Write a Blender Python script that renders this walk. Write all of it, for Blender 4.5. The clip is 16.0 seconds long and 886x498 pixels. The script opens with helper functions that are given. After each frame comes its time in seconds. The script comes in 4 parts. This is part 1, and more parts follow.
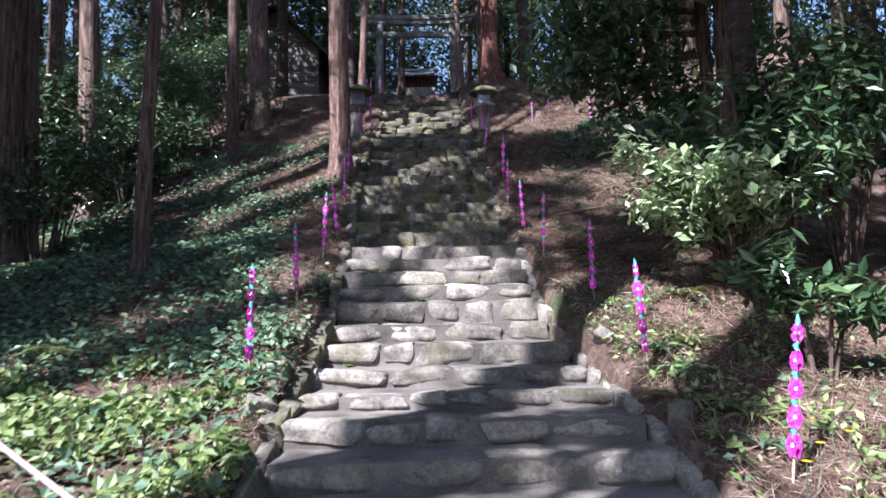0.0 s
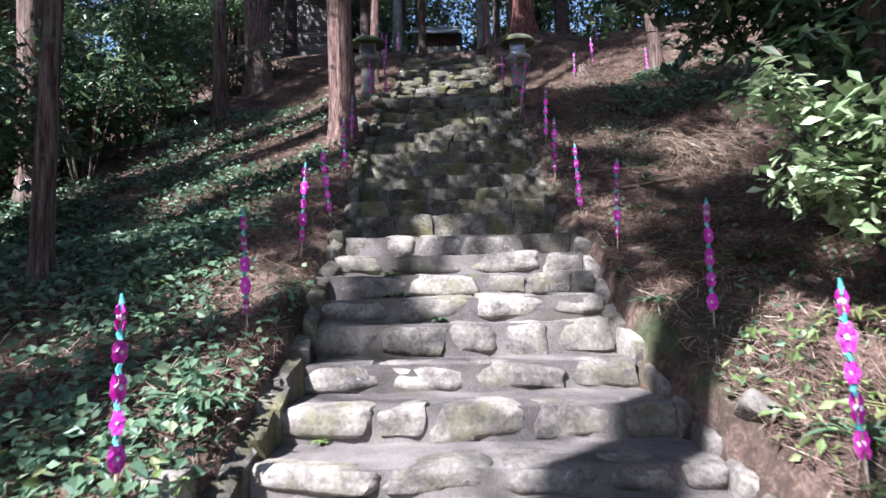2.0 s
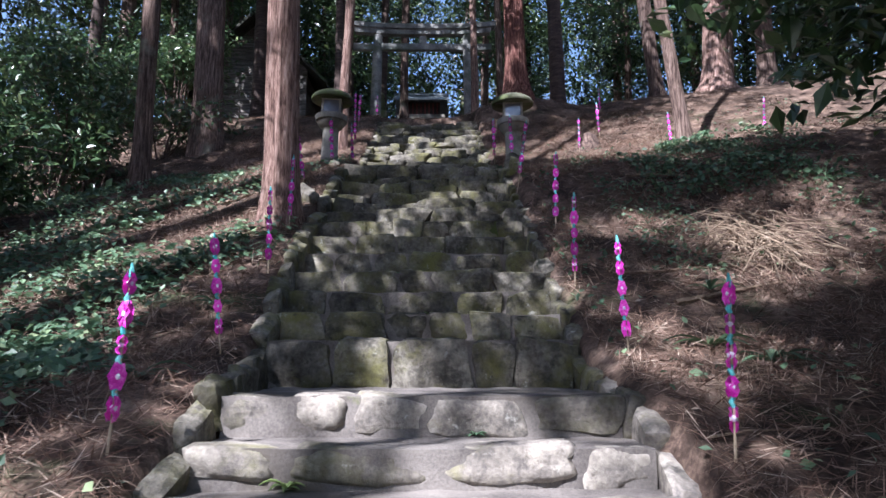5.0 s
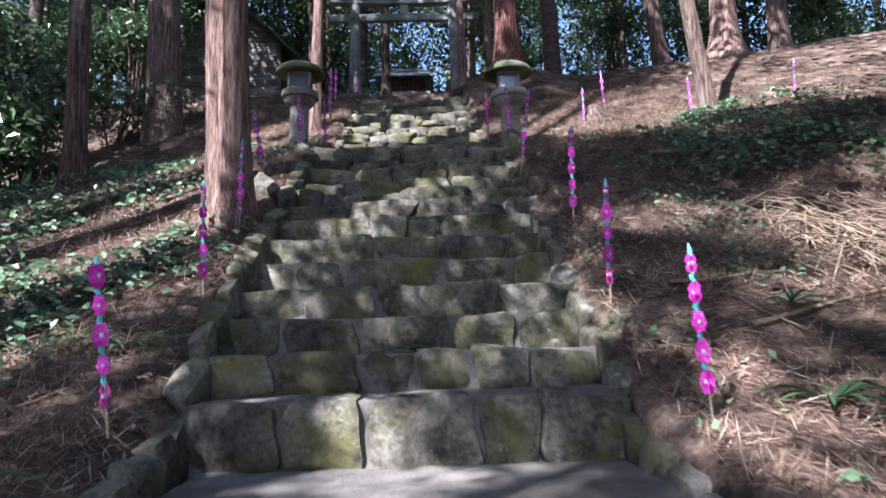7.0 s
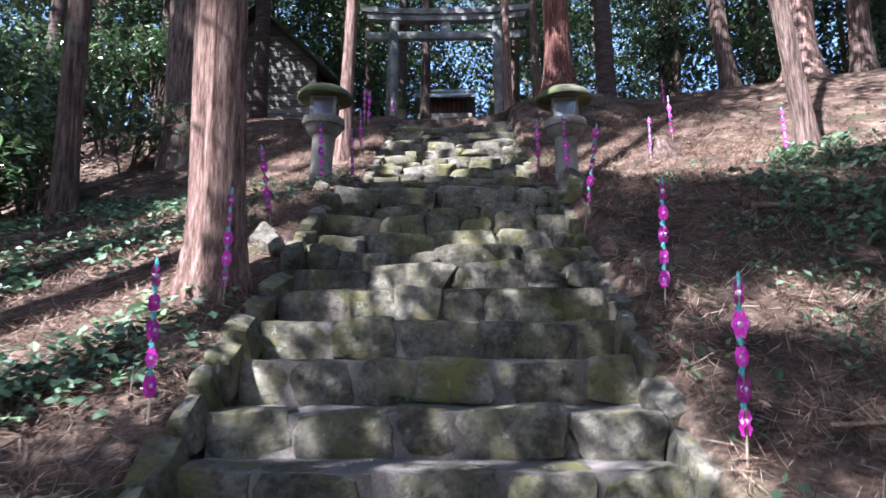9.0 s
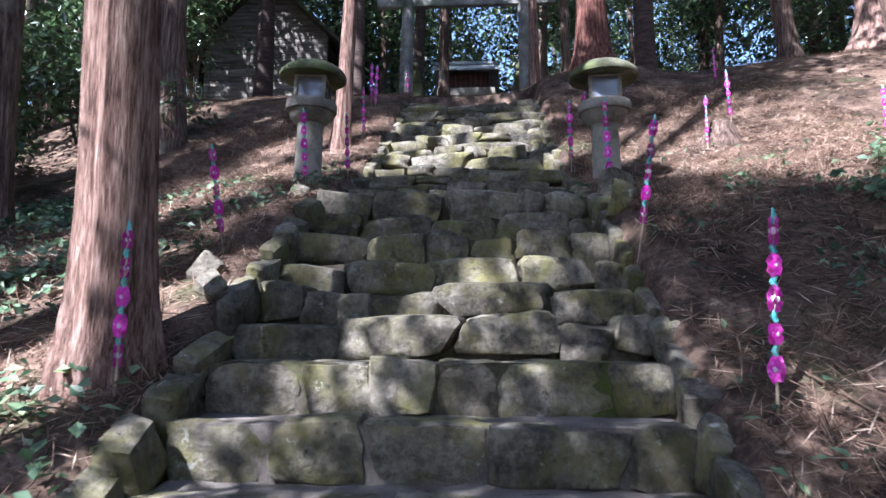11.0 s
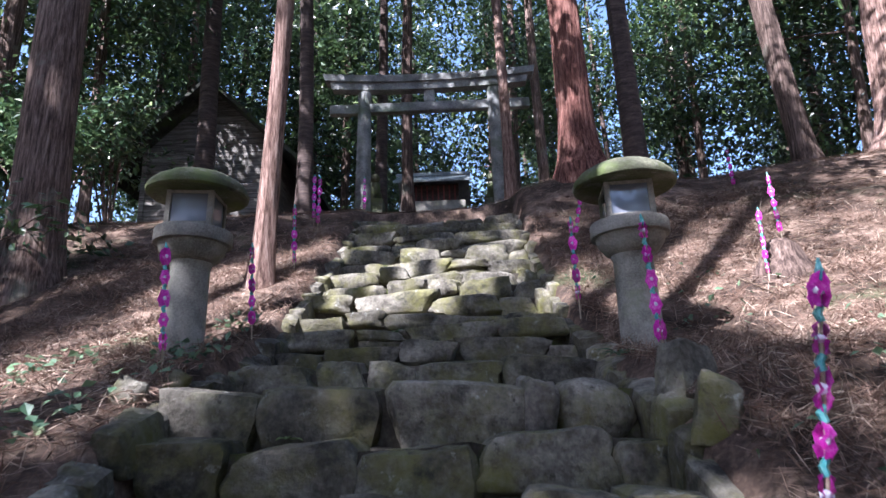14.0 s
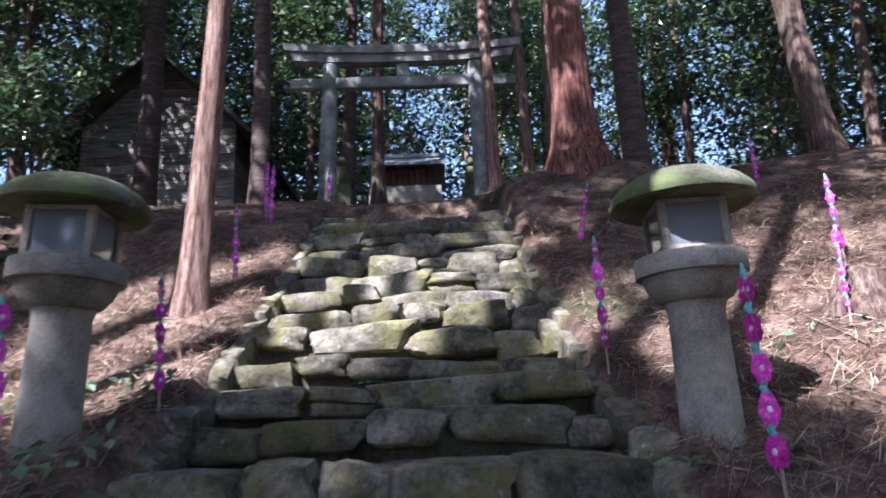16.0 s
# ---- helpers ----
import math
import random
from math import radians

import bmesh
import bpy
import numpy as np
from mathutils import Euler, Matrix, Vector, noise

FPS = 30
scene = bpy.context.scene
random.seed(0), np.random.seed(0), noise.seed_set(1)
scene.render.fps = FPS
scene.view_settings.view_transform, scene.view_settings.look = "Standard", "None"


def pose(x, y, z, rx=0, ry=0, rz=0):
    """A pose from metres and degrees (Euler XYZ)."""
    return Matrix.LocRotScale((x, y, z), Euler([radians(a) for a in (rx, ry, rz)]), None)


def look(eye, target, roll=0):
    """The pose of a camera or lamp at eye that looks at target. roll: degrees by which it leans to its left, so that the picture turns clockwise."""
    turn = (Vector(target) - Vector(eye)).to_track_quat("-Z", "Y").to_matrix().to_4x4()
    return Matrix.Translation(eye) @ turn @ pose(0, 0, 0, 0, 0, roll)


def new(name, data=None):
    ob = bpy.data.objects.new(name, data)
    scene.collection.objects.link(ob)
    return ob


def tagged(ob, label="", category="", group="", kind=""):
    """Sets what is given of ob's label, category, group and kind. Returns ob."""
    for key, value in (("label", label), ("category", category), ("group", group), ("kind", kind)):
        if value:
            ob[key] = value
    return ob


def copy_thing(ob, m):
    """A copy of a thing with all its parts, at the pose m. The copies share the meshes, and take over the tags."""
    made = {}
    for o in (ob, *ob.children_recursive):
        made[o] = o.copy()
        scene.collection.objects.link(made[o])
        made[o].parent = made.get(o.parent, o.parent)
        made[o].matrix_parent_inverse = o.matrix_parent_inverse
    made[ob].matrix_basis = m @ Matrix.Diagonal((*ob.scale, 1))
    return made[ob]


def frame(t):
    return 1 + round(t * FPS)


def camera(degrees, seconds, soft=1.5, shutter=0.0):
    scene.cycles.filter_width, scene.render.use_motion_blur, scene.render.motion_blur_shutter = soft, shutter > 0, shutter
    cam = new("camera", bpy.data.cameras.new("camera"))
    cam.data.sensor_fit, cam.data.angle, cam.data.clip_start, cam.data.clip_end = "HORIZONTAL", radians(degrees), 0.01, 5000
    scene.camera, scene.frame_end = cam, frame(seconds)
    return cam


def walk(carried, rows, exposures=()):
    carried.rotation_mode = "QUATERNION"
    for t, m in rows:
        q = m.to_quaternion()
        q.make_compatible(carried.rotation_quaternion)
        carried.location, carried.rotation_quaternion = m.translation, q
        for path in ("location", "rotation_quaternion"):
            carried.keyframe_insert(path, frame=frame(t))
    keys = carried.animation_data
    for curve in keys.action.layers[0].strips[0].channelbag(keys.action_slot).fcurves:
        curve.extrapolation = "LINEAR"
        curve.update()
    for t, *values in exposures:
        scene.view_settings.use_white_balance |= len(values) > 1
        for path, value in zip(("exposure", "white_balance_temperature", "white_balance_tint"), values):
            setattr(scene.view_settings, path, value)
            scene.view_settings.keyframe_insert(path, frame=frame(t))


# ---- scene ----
cam = camera(66.0, 16.0, soft=1.5, shutter=0.4)
PATH = [
    (0, (0.601, -1.606, 1.681), (0.652, 0.384, 1.881), -1.1),
    (0.5, (0.627, -1.105, 1.79), (0.718, 0.883, 1.986), -2.6),
    (1, (0.672, -0.544, 1.883), (0.69, 1.45, 2.04), -0.4),
    (1.5, (0.64, -0.001, 1.982), (0.646, 1.996, 2.089), -1.0),
    (2, (0.641, 0.489, 2.043), (0.613, 2.485, 2.162), -1.4),
    (2.5, (0.6, 0.956, 2.12), (0.577, 2.945, 2.328), -0.6),
    (3, (0.619, 1.374, 2.219), (0.649, 3.351, 2.521), -1.6),
    (3.5, (0.653, 1.783, 2.34), (0.691, 3.759, 2.647), 0.2),
    (4, (0.672, 2.122, 2.489), (0.731, 4.098, 2.793), 0.0),
    (4.2, (0.729, 2.277, 2.532), (0.736, 4.248, 2.87), 0.1),
    (6.3, (0.736, 3.596, 2.839), (0.811, 5.582, 3.069), -0.2),
    (6.5, (0.721, 3.722, 2.904), (0.8, 5.71, 3.115), -0.2),
    (7, (0.747, 4.036, 2.991), (0.802, 6.016, 3.262), -1.8),
    (7.5, (0.746, 4.356, 3.145), (0.718, 6.333, 3.452), -1.0),
    (8, (0.722, 4.627, 3.285), (0.741, 6.607, 3.569), -1.8),
    (8.5, (0.763, 4.899, 3.406), (0.689, 6.872, 3.723), -1.7),
    (9, (0.741, 5.182, 3.548), (0.687, 7.155, 3.87), -0.1),
    (9.2, (0.741, 5.297, 3.596), (0.723, 7.267, 3.938), 0.3),
    (11.3, (0.839, 6.641, 4.15), (0.703, 8.623, 4.384), 0.2),
    (11.5, (0.824, 6.815, 4.166), (0.72, 8.796, 4.425), 0.2),
    (12, (0.798, 7.204, 4.231), (0.808, 9.18, 4.536), -0.8),
    (12.5, (0.819, 7.585, 4.417), (0.781, 9.556, 4.754), 0.3),
    (13, (0.796, 7.866, 4.605), (0.828, 9.825, 5.002), -0.9),
    (13.5, (0.853, 8.167, 4.752), (0.878, 10.108, 5.236), -1.8),
    (14, (0.854, 8.419, 4.878), (0.807, 10.341, 5.43), -1.8),
    (14.5, (0.811, 8.711, 5.036), (0.842, 10.641, 5.559), -1.1),
    (15, (0.802, 8.995, 5.198), (0.777, 10.925, 5.723), -2.0),
    (15.5, (0.758, 9.272, 5.334), (0.674, 11.215, 5.8), -0.6),
    (16, (0.769, 9.518, 5.494), (0.807, 11.459, 5.973), -2.1),
]
walk(cam, [(t, look(eye, target, roll)) for t, eye, target, roll in PATH],
     exposures=[(0, 1.8, 5600, 18), (4, 1.85, 5600, 18), (6.3, 1.85, 5600, 17), (7.5, 2.45, 5600, 17), (12, 2.45, 5600, 18), (16, 2.42, 5650, 20)])

# ---- daylight: sun from behind the walker's left shoulder, through the canopy ----
SUN_FROM = Vector((-0.50, -0.62, 0.86)).normalized()
world = bpy.data.worlds.new("sky")
scene.world = world
world.use_nodes = True
wn = world.node_tree.nodes
sky = wn.new("ShaderNodeTexSky")
sky.sky_type, sky.sun_disc = "NISHITA", False
sky.sun_elevation = math.asin(SUN_FROM.z)
sky.sun_rotation = math.atan2(SUN_FROM.x, SUN_FROM.y)
world.node_tree.links.new(sky.outputs[0], wn["Background"].inputs[0])
wn["Background"].inputs[1].default_value = 0.085
sun = new("sun", bpy.data.lights.new("sun", "SUN"))
sun.data.energy, sun.data.angle, sun.data.color = 5.0, radians(0.5), (1.0, 0.97, 0.91)
sun.matrix_world = look(SUN_FROM * 50, (0, 0, 0))


# ---- materials ----
def ramp(nodes, stops):
    r = nodes.new("ShaderNodeValToRGB")
    el = r.color_ramp.elements
    while len(el) < len(stops):
        el.new(0.5)
    for e, (p, c) in zip(el, stops):
        e.position, e.color = p, (*c, 1)
    return r


def surface(name, stops, scale=6.0, stretch=(1, 1, 1), rough=0.85, bump=0.4, grain=60.0, detail=8.0, spots=(), tone=0.25, metal=0.0, spec=0.3, island=False):
    """A procedural surface: two scales of noise through a colour ramp, spots of other colours (moss, lichen, dirt), relief and tone that varies by object."""
    m = bpy.data.materials.new(name)
    m.use_nodes = True
    n, l = m.node_tree.nodes, m.node_tree.links
    b = n["Principled BSDF"]
    b.inputs["Roughness"].default_value, b.inputs["Metallic"].default_value, b.inputs["Specular IOR Level"].default_value = rough, metal, spec
    geo, mp = n.new("ShaderNodeNewGeometry"), n.new("ShaderNodeMapping")
    mp.inputs["Scale"].default_value = stretch
    l.new(geo.outputs["Position"], mp.inputs[0])
    big, fine = n.new("ShaderNodeTexNoise"), n.new("ShaderNodeTexNoise")
    for t, s, d in ((big, scale, detail), (fine, grain, 4.0)):
        t.inputs["Scale"].default_value, t.inputs["Detail"].default_value, t.inputs["Roughness"].default_value = s, d, 0.65
        l.new(mp.outputs[0], t.inputs["Vector"])
    mix = n.new("ShaderNodeMath")
    mix.operation, mix.use_clamp = "MULTIPLY_ADD", True
    mix.inputs[1].default_value = 0.32
    l.new(fine.outputs["Fac"], mix.inputs[0])
    half = n.new("ShaderNodeMath")
    half.operation, half.inputs[1].default_value = "MULTIPLY", 0.68
    l.new(big.outputs["Fac"], half.inputs[0])
    l.new(half.outputs[0], mix.inputs[2])
    r = ramp(n, [(0.5 + (p - 0.5) * 0.55, c) for p, c in stops])
    l.new(mix.outputs[0], r.inputs[0])
    colour = r.outputs[0]
    for k, (c, s, lo, hi) in enumerate(spots):
        t, f, mx = n.new("ShaderNodeTexNoise"), n.new("ShaderNodeMapRange"), n.new("ShaderNodeMix")
        t.inputs["Scale"].default_value, t.inputs["Detail"].default_value, t.inputs["Roughness"].default_value = s, 6.0, 0.7
        off = n.new("ShaderNodeMapping")
        off.inputs["Location"].default_value = (7.3 * (k + 1), 3.1, 5.7 * k)
        l.new(geo.outputs["Position"], off.inputs[0])
        l.new(off.outputs[0], t.inputs["Vector"])
        f.inputs["From Min"].default_value, f.inputs["From Max"].default_value = lo, hi
        l.new(t.outputs["Fac"], f.inputs[0])
        mx.data_type = "RGBA"
        mx.inputs["B"].default_value = (*c, 1) if "B" in mx.inputs else (0, 0, 0, 1)
        mx.inputs[7].default_value = (*c, 1)
        l.new(f.outputs[0], mx.inputs[0])
        l.new(colour, mx.inputs[6])
        colour = mx.outputs[2]
    hsv, mr = n.new("ShaderNodeHueSaturation"), n.new("ShaderNodeMapRange")
    mr.inputs["To Min"].default_value, mr.inputs["To Max"].default_value = 1 - tone, 1 + tone
    if island:
        l.new(geo.outputs["Random Per Island"], mr.inputs[0])
    else:
        l.new(n.new("ShaderNodeObjectInfo").outputs["Random"], mr.inputs[0])
    l.new(mr.outputs[0], hsv.inputs["Value"])
    l.new(colour, hsv.inputs["Color"])
    l.new(hsv.outputs[0], b.inputs["Base Color"])
    bp = n.new("ShaderNodeBump")
    bp.inputs["Strength"].default_value, bp.inputs["Distance"].default_value = bump, 0.03
    l.new(mix.outputs[0], bp.inputs["Height"])
    l.new(bp.outputs[0], b.inputs["Normal"])
    return m


def leafy(name, stops, rough=0.4, through_light=0.3, spec=0.5, vary=0.0):
    """Leaves: a colour for each one, gloss, and light that passes through."""
    m = bpy.data.materials.new(name)
    m.use_nodes = True
    n, l = m.node_tree.nodes, m.node_tree.links
    b = n["Principled BSDF"]
    b.inputs["Roughness"].default_value, b.inputs["Specular IOR Level"].default_value = rough, spec
    r = ramp(n, stops)
    l.new(n.new("ShaderNodeNewGeometry").outputs["Random Per Island"], r.inputs[0])
    hue, spread, info = n.new("ShaderNodeHueSaturation"), n.new("ShaderNodeMapRange"), n.new("ShaderNodeObjectInfo")
    spread.inputs["To Min"].default_value, spread.inputs["To Max"].default_value = 1.0 - vary * 0.55, 1.0 + vary
    l.new(info.outputs["Random"], spread.inputs["Value"])
    l.new(spread.outputs["Result"], hue.inputs["Value"])
    l.new(r.outputs[0], hue.inputs["Color"])
    r = hue
    l.new(r.outputs[0], b.inputs["Base Color"])
    tr, mx = n.new("ShaderNodeBsdfTranslucent"), n.new("ShaderNodeMixShader")
    l.new(r.outputs[0], tr.inputs[0])
    mx.inputs[0].default_value = through_light
    l.new(b.outputs[0], mx.inputs[1])
    l.new(tr.outputs[0], mx.inputs[2])
    l.new(mx.outputs[0], n["Material Output"].inputs[0])
    return m


M_LITTER = surface("needle_litter", [(0.25, (0.026, 0.018, 0.014)), (0.48, (0.086, 0.058, 0.045)), (0.62, (0.167, 0.115, 0.087)), (0.8, (0.30, 0.22, 0.175))], 2.4, rough=0.95, bump=1.0, grain=38,
                   spots=[((0.045, 0.065, 0.028), 0.9, 0.56, 0.70), ((0.035, 0.026, 0.021), 3.4, 0.50, 0.66), ((0.24, 0.17, 0.125), 7.0, 0.60, 0.74)], tone=0.0, spec=0.1)
M_STONE = surface("step_stone", [(0.25, (0.072, 0.064, 0.060)), (0.45, (0.174, 0.153, 0.132)), (0.6, (0.264, 0.234, 0.196)), (0.8, (0.383, 0.348, 0.302))], 5.0, rough=0.9, bump=0.6, grain=38,
                  spots=[((0.16, 0.15, 0.07), 2.6, 0.52, 0.74), ((0.55, 0.53, 0.47), 9.0, 0.63, 0.74), ((0.06, 0.055, 0.05), 4.1, 0.57, 0.71), ((0.10, 0.085, 0.07), 16.0, 0.58, 0.70)], tone=0.3, spec=0.2)
M_MOSSY = surface("mossy_stone", [(0.25, (0.034, 0.029, 0.022)), (0.45, (0.100, 0.089, 0.073)), (0.62, (0.174, 0.157, 0.128)), (0.8, (0.279, 0.254, 0.209))], 5.0, rough=0.92, bump=1.0, grain=34,
                  spots=[((0.12, 0.113, 0.038), 3.2, 0.45, 0.68), ((0.36, 0.36, 0.32), 9.0, 0.62, 0.72), ((0.035, 0.033, 0.028), 4.6, 0.54, 0.68), ((0.05, 0.045, 0.035), 17.0, 0.58, 0.70)], tone=0.32, spec=0.2)
M_MORTAR = surface("mortar", [(0.3, (0.072, 0.062, 0.058)), (0.5, (0.140, 0.123, 0.111)), (0.75, (0.221, 0.196, 0.174))], 2.2, rough=0.92, bump=0.35, grain=80,
                   spots=[((0.10, 0.085, 0.07), 1.7, 0.52, 0.66), ((0.14, 0.15, 0.06), 2.9, 0.62, 0.74)], tone=0.06, spec=0.2)
M_BARK = surface("cedar_bark", [(0.3, (0.035, 0.023, 0.02)), (0.48, (0.105, 0.072, 0.06)), (0.62, (0.19, 0.135, 0.112)), (0.8, (0.30, 0.23, 0.20))], 5.0, (7, 7, 0.55), rough=0.95, bump=1.0, grain=22,
                 spots=[((0.20, 0.20, 0.16), 1.4, 0.58, 0.72)], tone=0.25, spec=0.1)
M_BARK_DEEP = surface("deep_red_bark", [(0.3, (0.035, 0.015, 0.013)), (0.48, (0.119, 0.052, 0.042)), (0.65, (0.210, 0.105, 0.084)), (0.82, (0.294, 0.182, 0.147))], 5.0, (6, 6, 0.5), rough=0.95, bump=1.0, grain=20, tone=0.15, spec=0.1)
M_SOIL = surface("packed_soil", [(0.3, (0.026, 0.022, 0.019)), (0.5, (0.068, 0.058, 0.046)), (0.75, (0.128, 0.112, 0.090))], 4.0, rough=0.95, bump=0.7, grain=40, spots=[((0.07, 0.085, 0.025), 3.0, 0.52, 0.66)], tone=0.1, spec=0.1)
M_BARK_RED = surface("red_bark", [(0.3, (0.065, 0.038, 0.032)), (0.48, (0.19, 0.118, 0.095)), (0.65, (0.32, 0.215, 0.18)), (0.82, (0.45, 0.34, 0.29))], 5.0, (6, 6, 0.5), rough=0.95, bump=1.0, grain=20, tone=0.15, spec=0.1)
M_GRANITE = surface("lantern_stone", [(0.3, (0.13, 0.12, 0.105)), (0.5, (0.25, 0.232, 0.202)), (0.7, (0.36, 0.335, 0.295))], 3.0, rough=0.88, bump=0.35, grain=90,
                    spots=[((0.20, 0.215, 0.13), 2.4, 0.56, 0.70), ((0.14, 0.135, 0.12), 5.0, 0.60, 0.75)], tone=0.08, spec=0.25)
M_GRANITE_MOSS = surface("lantern_roof_stone", [(0.3, (0.05, 0.05, 0.036)), (0.5, (0.10, 0.10, 0.068)), (0.72, (0.18, 0.175, 0.125))], 4.0, rough=0.92, bump=0.5, grain=70,
                         spots=[((0.085, 0.105, 0.04), 2.6, 0.48, 0.64), ((0.2, 0.195, 0.17), 7.0, 0.6, 0.72)], tone=0.08, spec=0.2)
M_TORII = surface("weathered_torii", [(0.3, (0.10, 0.10, 0.098)), (0.5, (0.20, 0.198, 0.19)), (0.75, (0.34, 0.335, 0.32))], 3.0, rough=0.9, bump=0.4, grain=50,
                  spots=[((0.10, 0.12, 0.08), 1.8, 0.5, 0.68), ((0.06, 0.06, 0.058), 3.5, 0.58, 0.72)], tone=0.05, spec=0.2)
M_BOARD = surface("weathered_board", [(0.3, (0.06, 0.054, 0.05)), (0.5, (0.15, 0.135, 0.122)), (0.75, (0.26, 0.24, 0.22))], 3.0, (0.6, 0.6, 9), rough=0.9, bump=0.4, grain=30, tone=0.3, spec=0.15)
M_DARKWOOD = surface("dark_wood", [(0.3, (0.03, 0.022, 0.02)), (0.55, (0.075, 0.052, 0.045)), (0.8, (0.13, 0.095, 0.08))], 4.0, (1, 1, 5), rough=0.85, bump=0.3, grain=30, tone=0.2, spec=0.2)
M_REDWOOD = surface("red_painted_wood", [(0.3, (0.10, 0.03, 0.03)), (0.6, (0.19, 0.06, 0.055)), (0.85, (0.27, 0.11, 0.10))], 4.0, rough=0.8, bump=0.2, grain=30, tone=0.1, spec=0.2)
M_ROOF = surface("shed_roof", [(0.3, (0.022, 0.022, 0.02)), (0.55, (0.05, 0.05, 0.042)), (0.8, (0.09, 0.09, 0.075))], 2.5, rough=0.95, bump=0.5, grain=25, spots=[((0.05, 0.07, 0.025), 1.6, 0.52, 0.66)], tone=0.1, spec=0.15)
M_SLATE = surface("grey_roof_metal", [(0.3, (0.13, 0.15, 0.16)), (0.55, (0.23, 0.26, 0.275)), (0.8, (0.36, 0.385, 0.40))], 3.0, rough=0.55, bump=0.15, grain=40, spots=[((0.10, 0.09, 0.07), 2.2, 0.55, 0.7)], tone=0.05)
M_GLASS = bpy.data.materials.new("lantern_glass")
M_GLASS.use_nodes = True
g_b = M_GLASS.node_tree.nodes["Principled BSDF"]
g_b.inputs["Base Color"].default_value, g_b.inputs["Roughness"].default_value, g_b.inputs["Specular IOR Level"].default_value = (0.16, 0.17, 0.21, 1), 0.06, 0.9
g_b.inputs["Coat Weight"].default_value, g_b.inputs["Coat Roughness"].default_value = 0.6, 0.03
M_PINK = surface("magenta_paper", [(0.35, (0.62, 0.02, 0.40)), (0.55, (0.80, 0.05, 0.58)), (0.75, (0.85, 0.28, 0.70))], 30, rough=0.45, bump=0.2, grain=120, tone=0.12, spec=0.4)
M_PALE_PINK = surface("pale_pink_cane", [(0.35, (0.42, 0.24, 0.31)), (0.7, (0.56, 0.38, 0.45))], 20, rough=0.6, bump=0.2, grain=90, tone=0.05)
M_PALE = surface("pale_paper", [(0.35, (0.66, 0.60, 0.74)), (0.7, (0.82, 0.80, 0.86))], 30, rough=0.5, bump=0.2, grain=120, tone=0.08)
M_TEAL = surface("teal_ribbon", [(0.35, (0.05, 0.34, 0.36)), (0.7, (0.22, 0.55, 0.55))], 30, rough=0.4, bump=0.2, grain=120, tone=0.15, spec=0.4)
M_CANE = surface("pale_cane", [(0.3, (0.25, 0.19, 0.13)), (0.7, (0.5, 0.42, 0.31))], 10, rough=0.7, bump=0.2, tone=0.15)
M_TWIG = surface("dry_twig", [(0.3, (0.10, 0.07, 0.05)), (0.55, (0.23, 0.17, 0.12)), (0.8, (0.40, 0.33, 0.25))], 5, rough=0.9, bump=0.3, tone=0.25, spec=0.15, island=True)
M_NEEDLE = leafy("dead_needles", [(0.0, (0.07, 0.038, 0.028)), (0.5, (0.18, 0.114, 0.084)), (0.85, (0.288, 0.203, 0.155)), (1.0, (0.48, 0.39, 0.31))], 0.8, 0.1, 0.15)
M_LEAF_FAR = leafy("forest_leaf", [(0.0, (0.02, 0.035, 0.018)), (0.5, (0.04, 0.07, 0.03)), (0.85, (0.07, 0.115, 0.04)), (1.0, (0.13, 0.17, 0.06))], 0.35, 0.35, vary=0.8)
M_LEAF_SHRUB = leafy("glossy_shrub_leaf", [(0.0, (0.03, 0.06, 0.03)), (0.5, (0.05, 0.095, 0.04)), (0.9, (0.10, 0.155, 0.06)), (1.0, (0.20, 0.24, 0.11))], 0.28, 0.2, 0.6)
# laurel leaf with sunlight put into its colour, paler than the shrub leaf
M_LEAF_SUNLIT = leafy("sunlit_laurel_leaf", [(0.0, (0.17, 0.25, 0.11)), (0.5, (0.29, 0.38, 0.19)), (1.0, (0.48, 0.54, 0.34))], 0.3, 0.25, 0.6)
M_LEAF_IVY = leafy("weed_leaf", [(0.0, (0.045, 0.09, 0.05)), (0.5, (0.09, 0.16, 0.088)), (0.85, (0.15, 0.225, 0.12)), (1.0, (0.25, 0.30, 0.16))], 0.45, 0.25)
M_LEAF_LIME = leafy("young_leaf", [(0.0, (0.11, 0.17, 0.05)), (0.6, (0.20, 0.27, 0.09)), (1.0, (0.34, 0.37, 0.17))], 0.45, 0.35)
M_FERN = leafy("fern_frond", [(0.0, (0.10, 0.13, 0.04)), (0.6, (0.20, 0.21, 0.08)), (1.0, (0.32, 0.30, 0.14))], 0.6, 0.3)
M_YELLOW = leafy("yellow_petal", [(0.0, (0.75, 0.55, 0.02)), (1.0, (0.85, 0.70, 0.05))], 0.5, 0.3)


# ---- mesh helpers ----
def finish(bm, name, mat, smooth=True):
    me = bpy.data.meshes.new(name)
    if smooth:
        for f in bm.faces:
            f.smooth = True
    bm.to_mesh(me)
    bm.free()
    if smooth:
        me.set_sharp_from_angle(angle=radians(42))
    me.materials.append(mat)
    return me


def thing(name, label, category, group="", kind="", at=(0, 0, 0)):
    ob = tagged(new(name), label, category, group, kind)
    ob.location = at
    return ob


def part(name, bm, mat, parent, label="", smooth=True):
    ob = new(name, finish(bm, name, mat, smooth))
    ob.parent = parent
    return tagged(ob, label)


def shared(name, me, parent, m):
    ob = new(name, me)
    ob.parent = parent
    ob.matrix_basis = m
    return ob


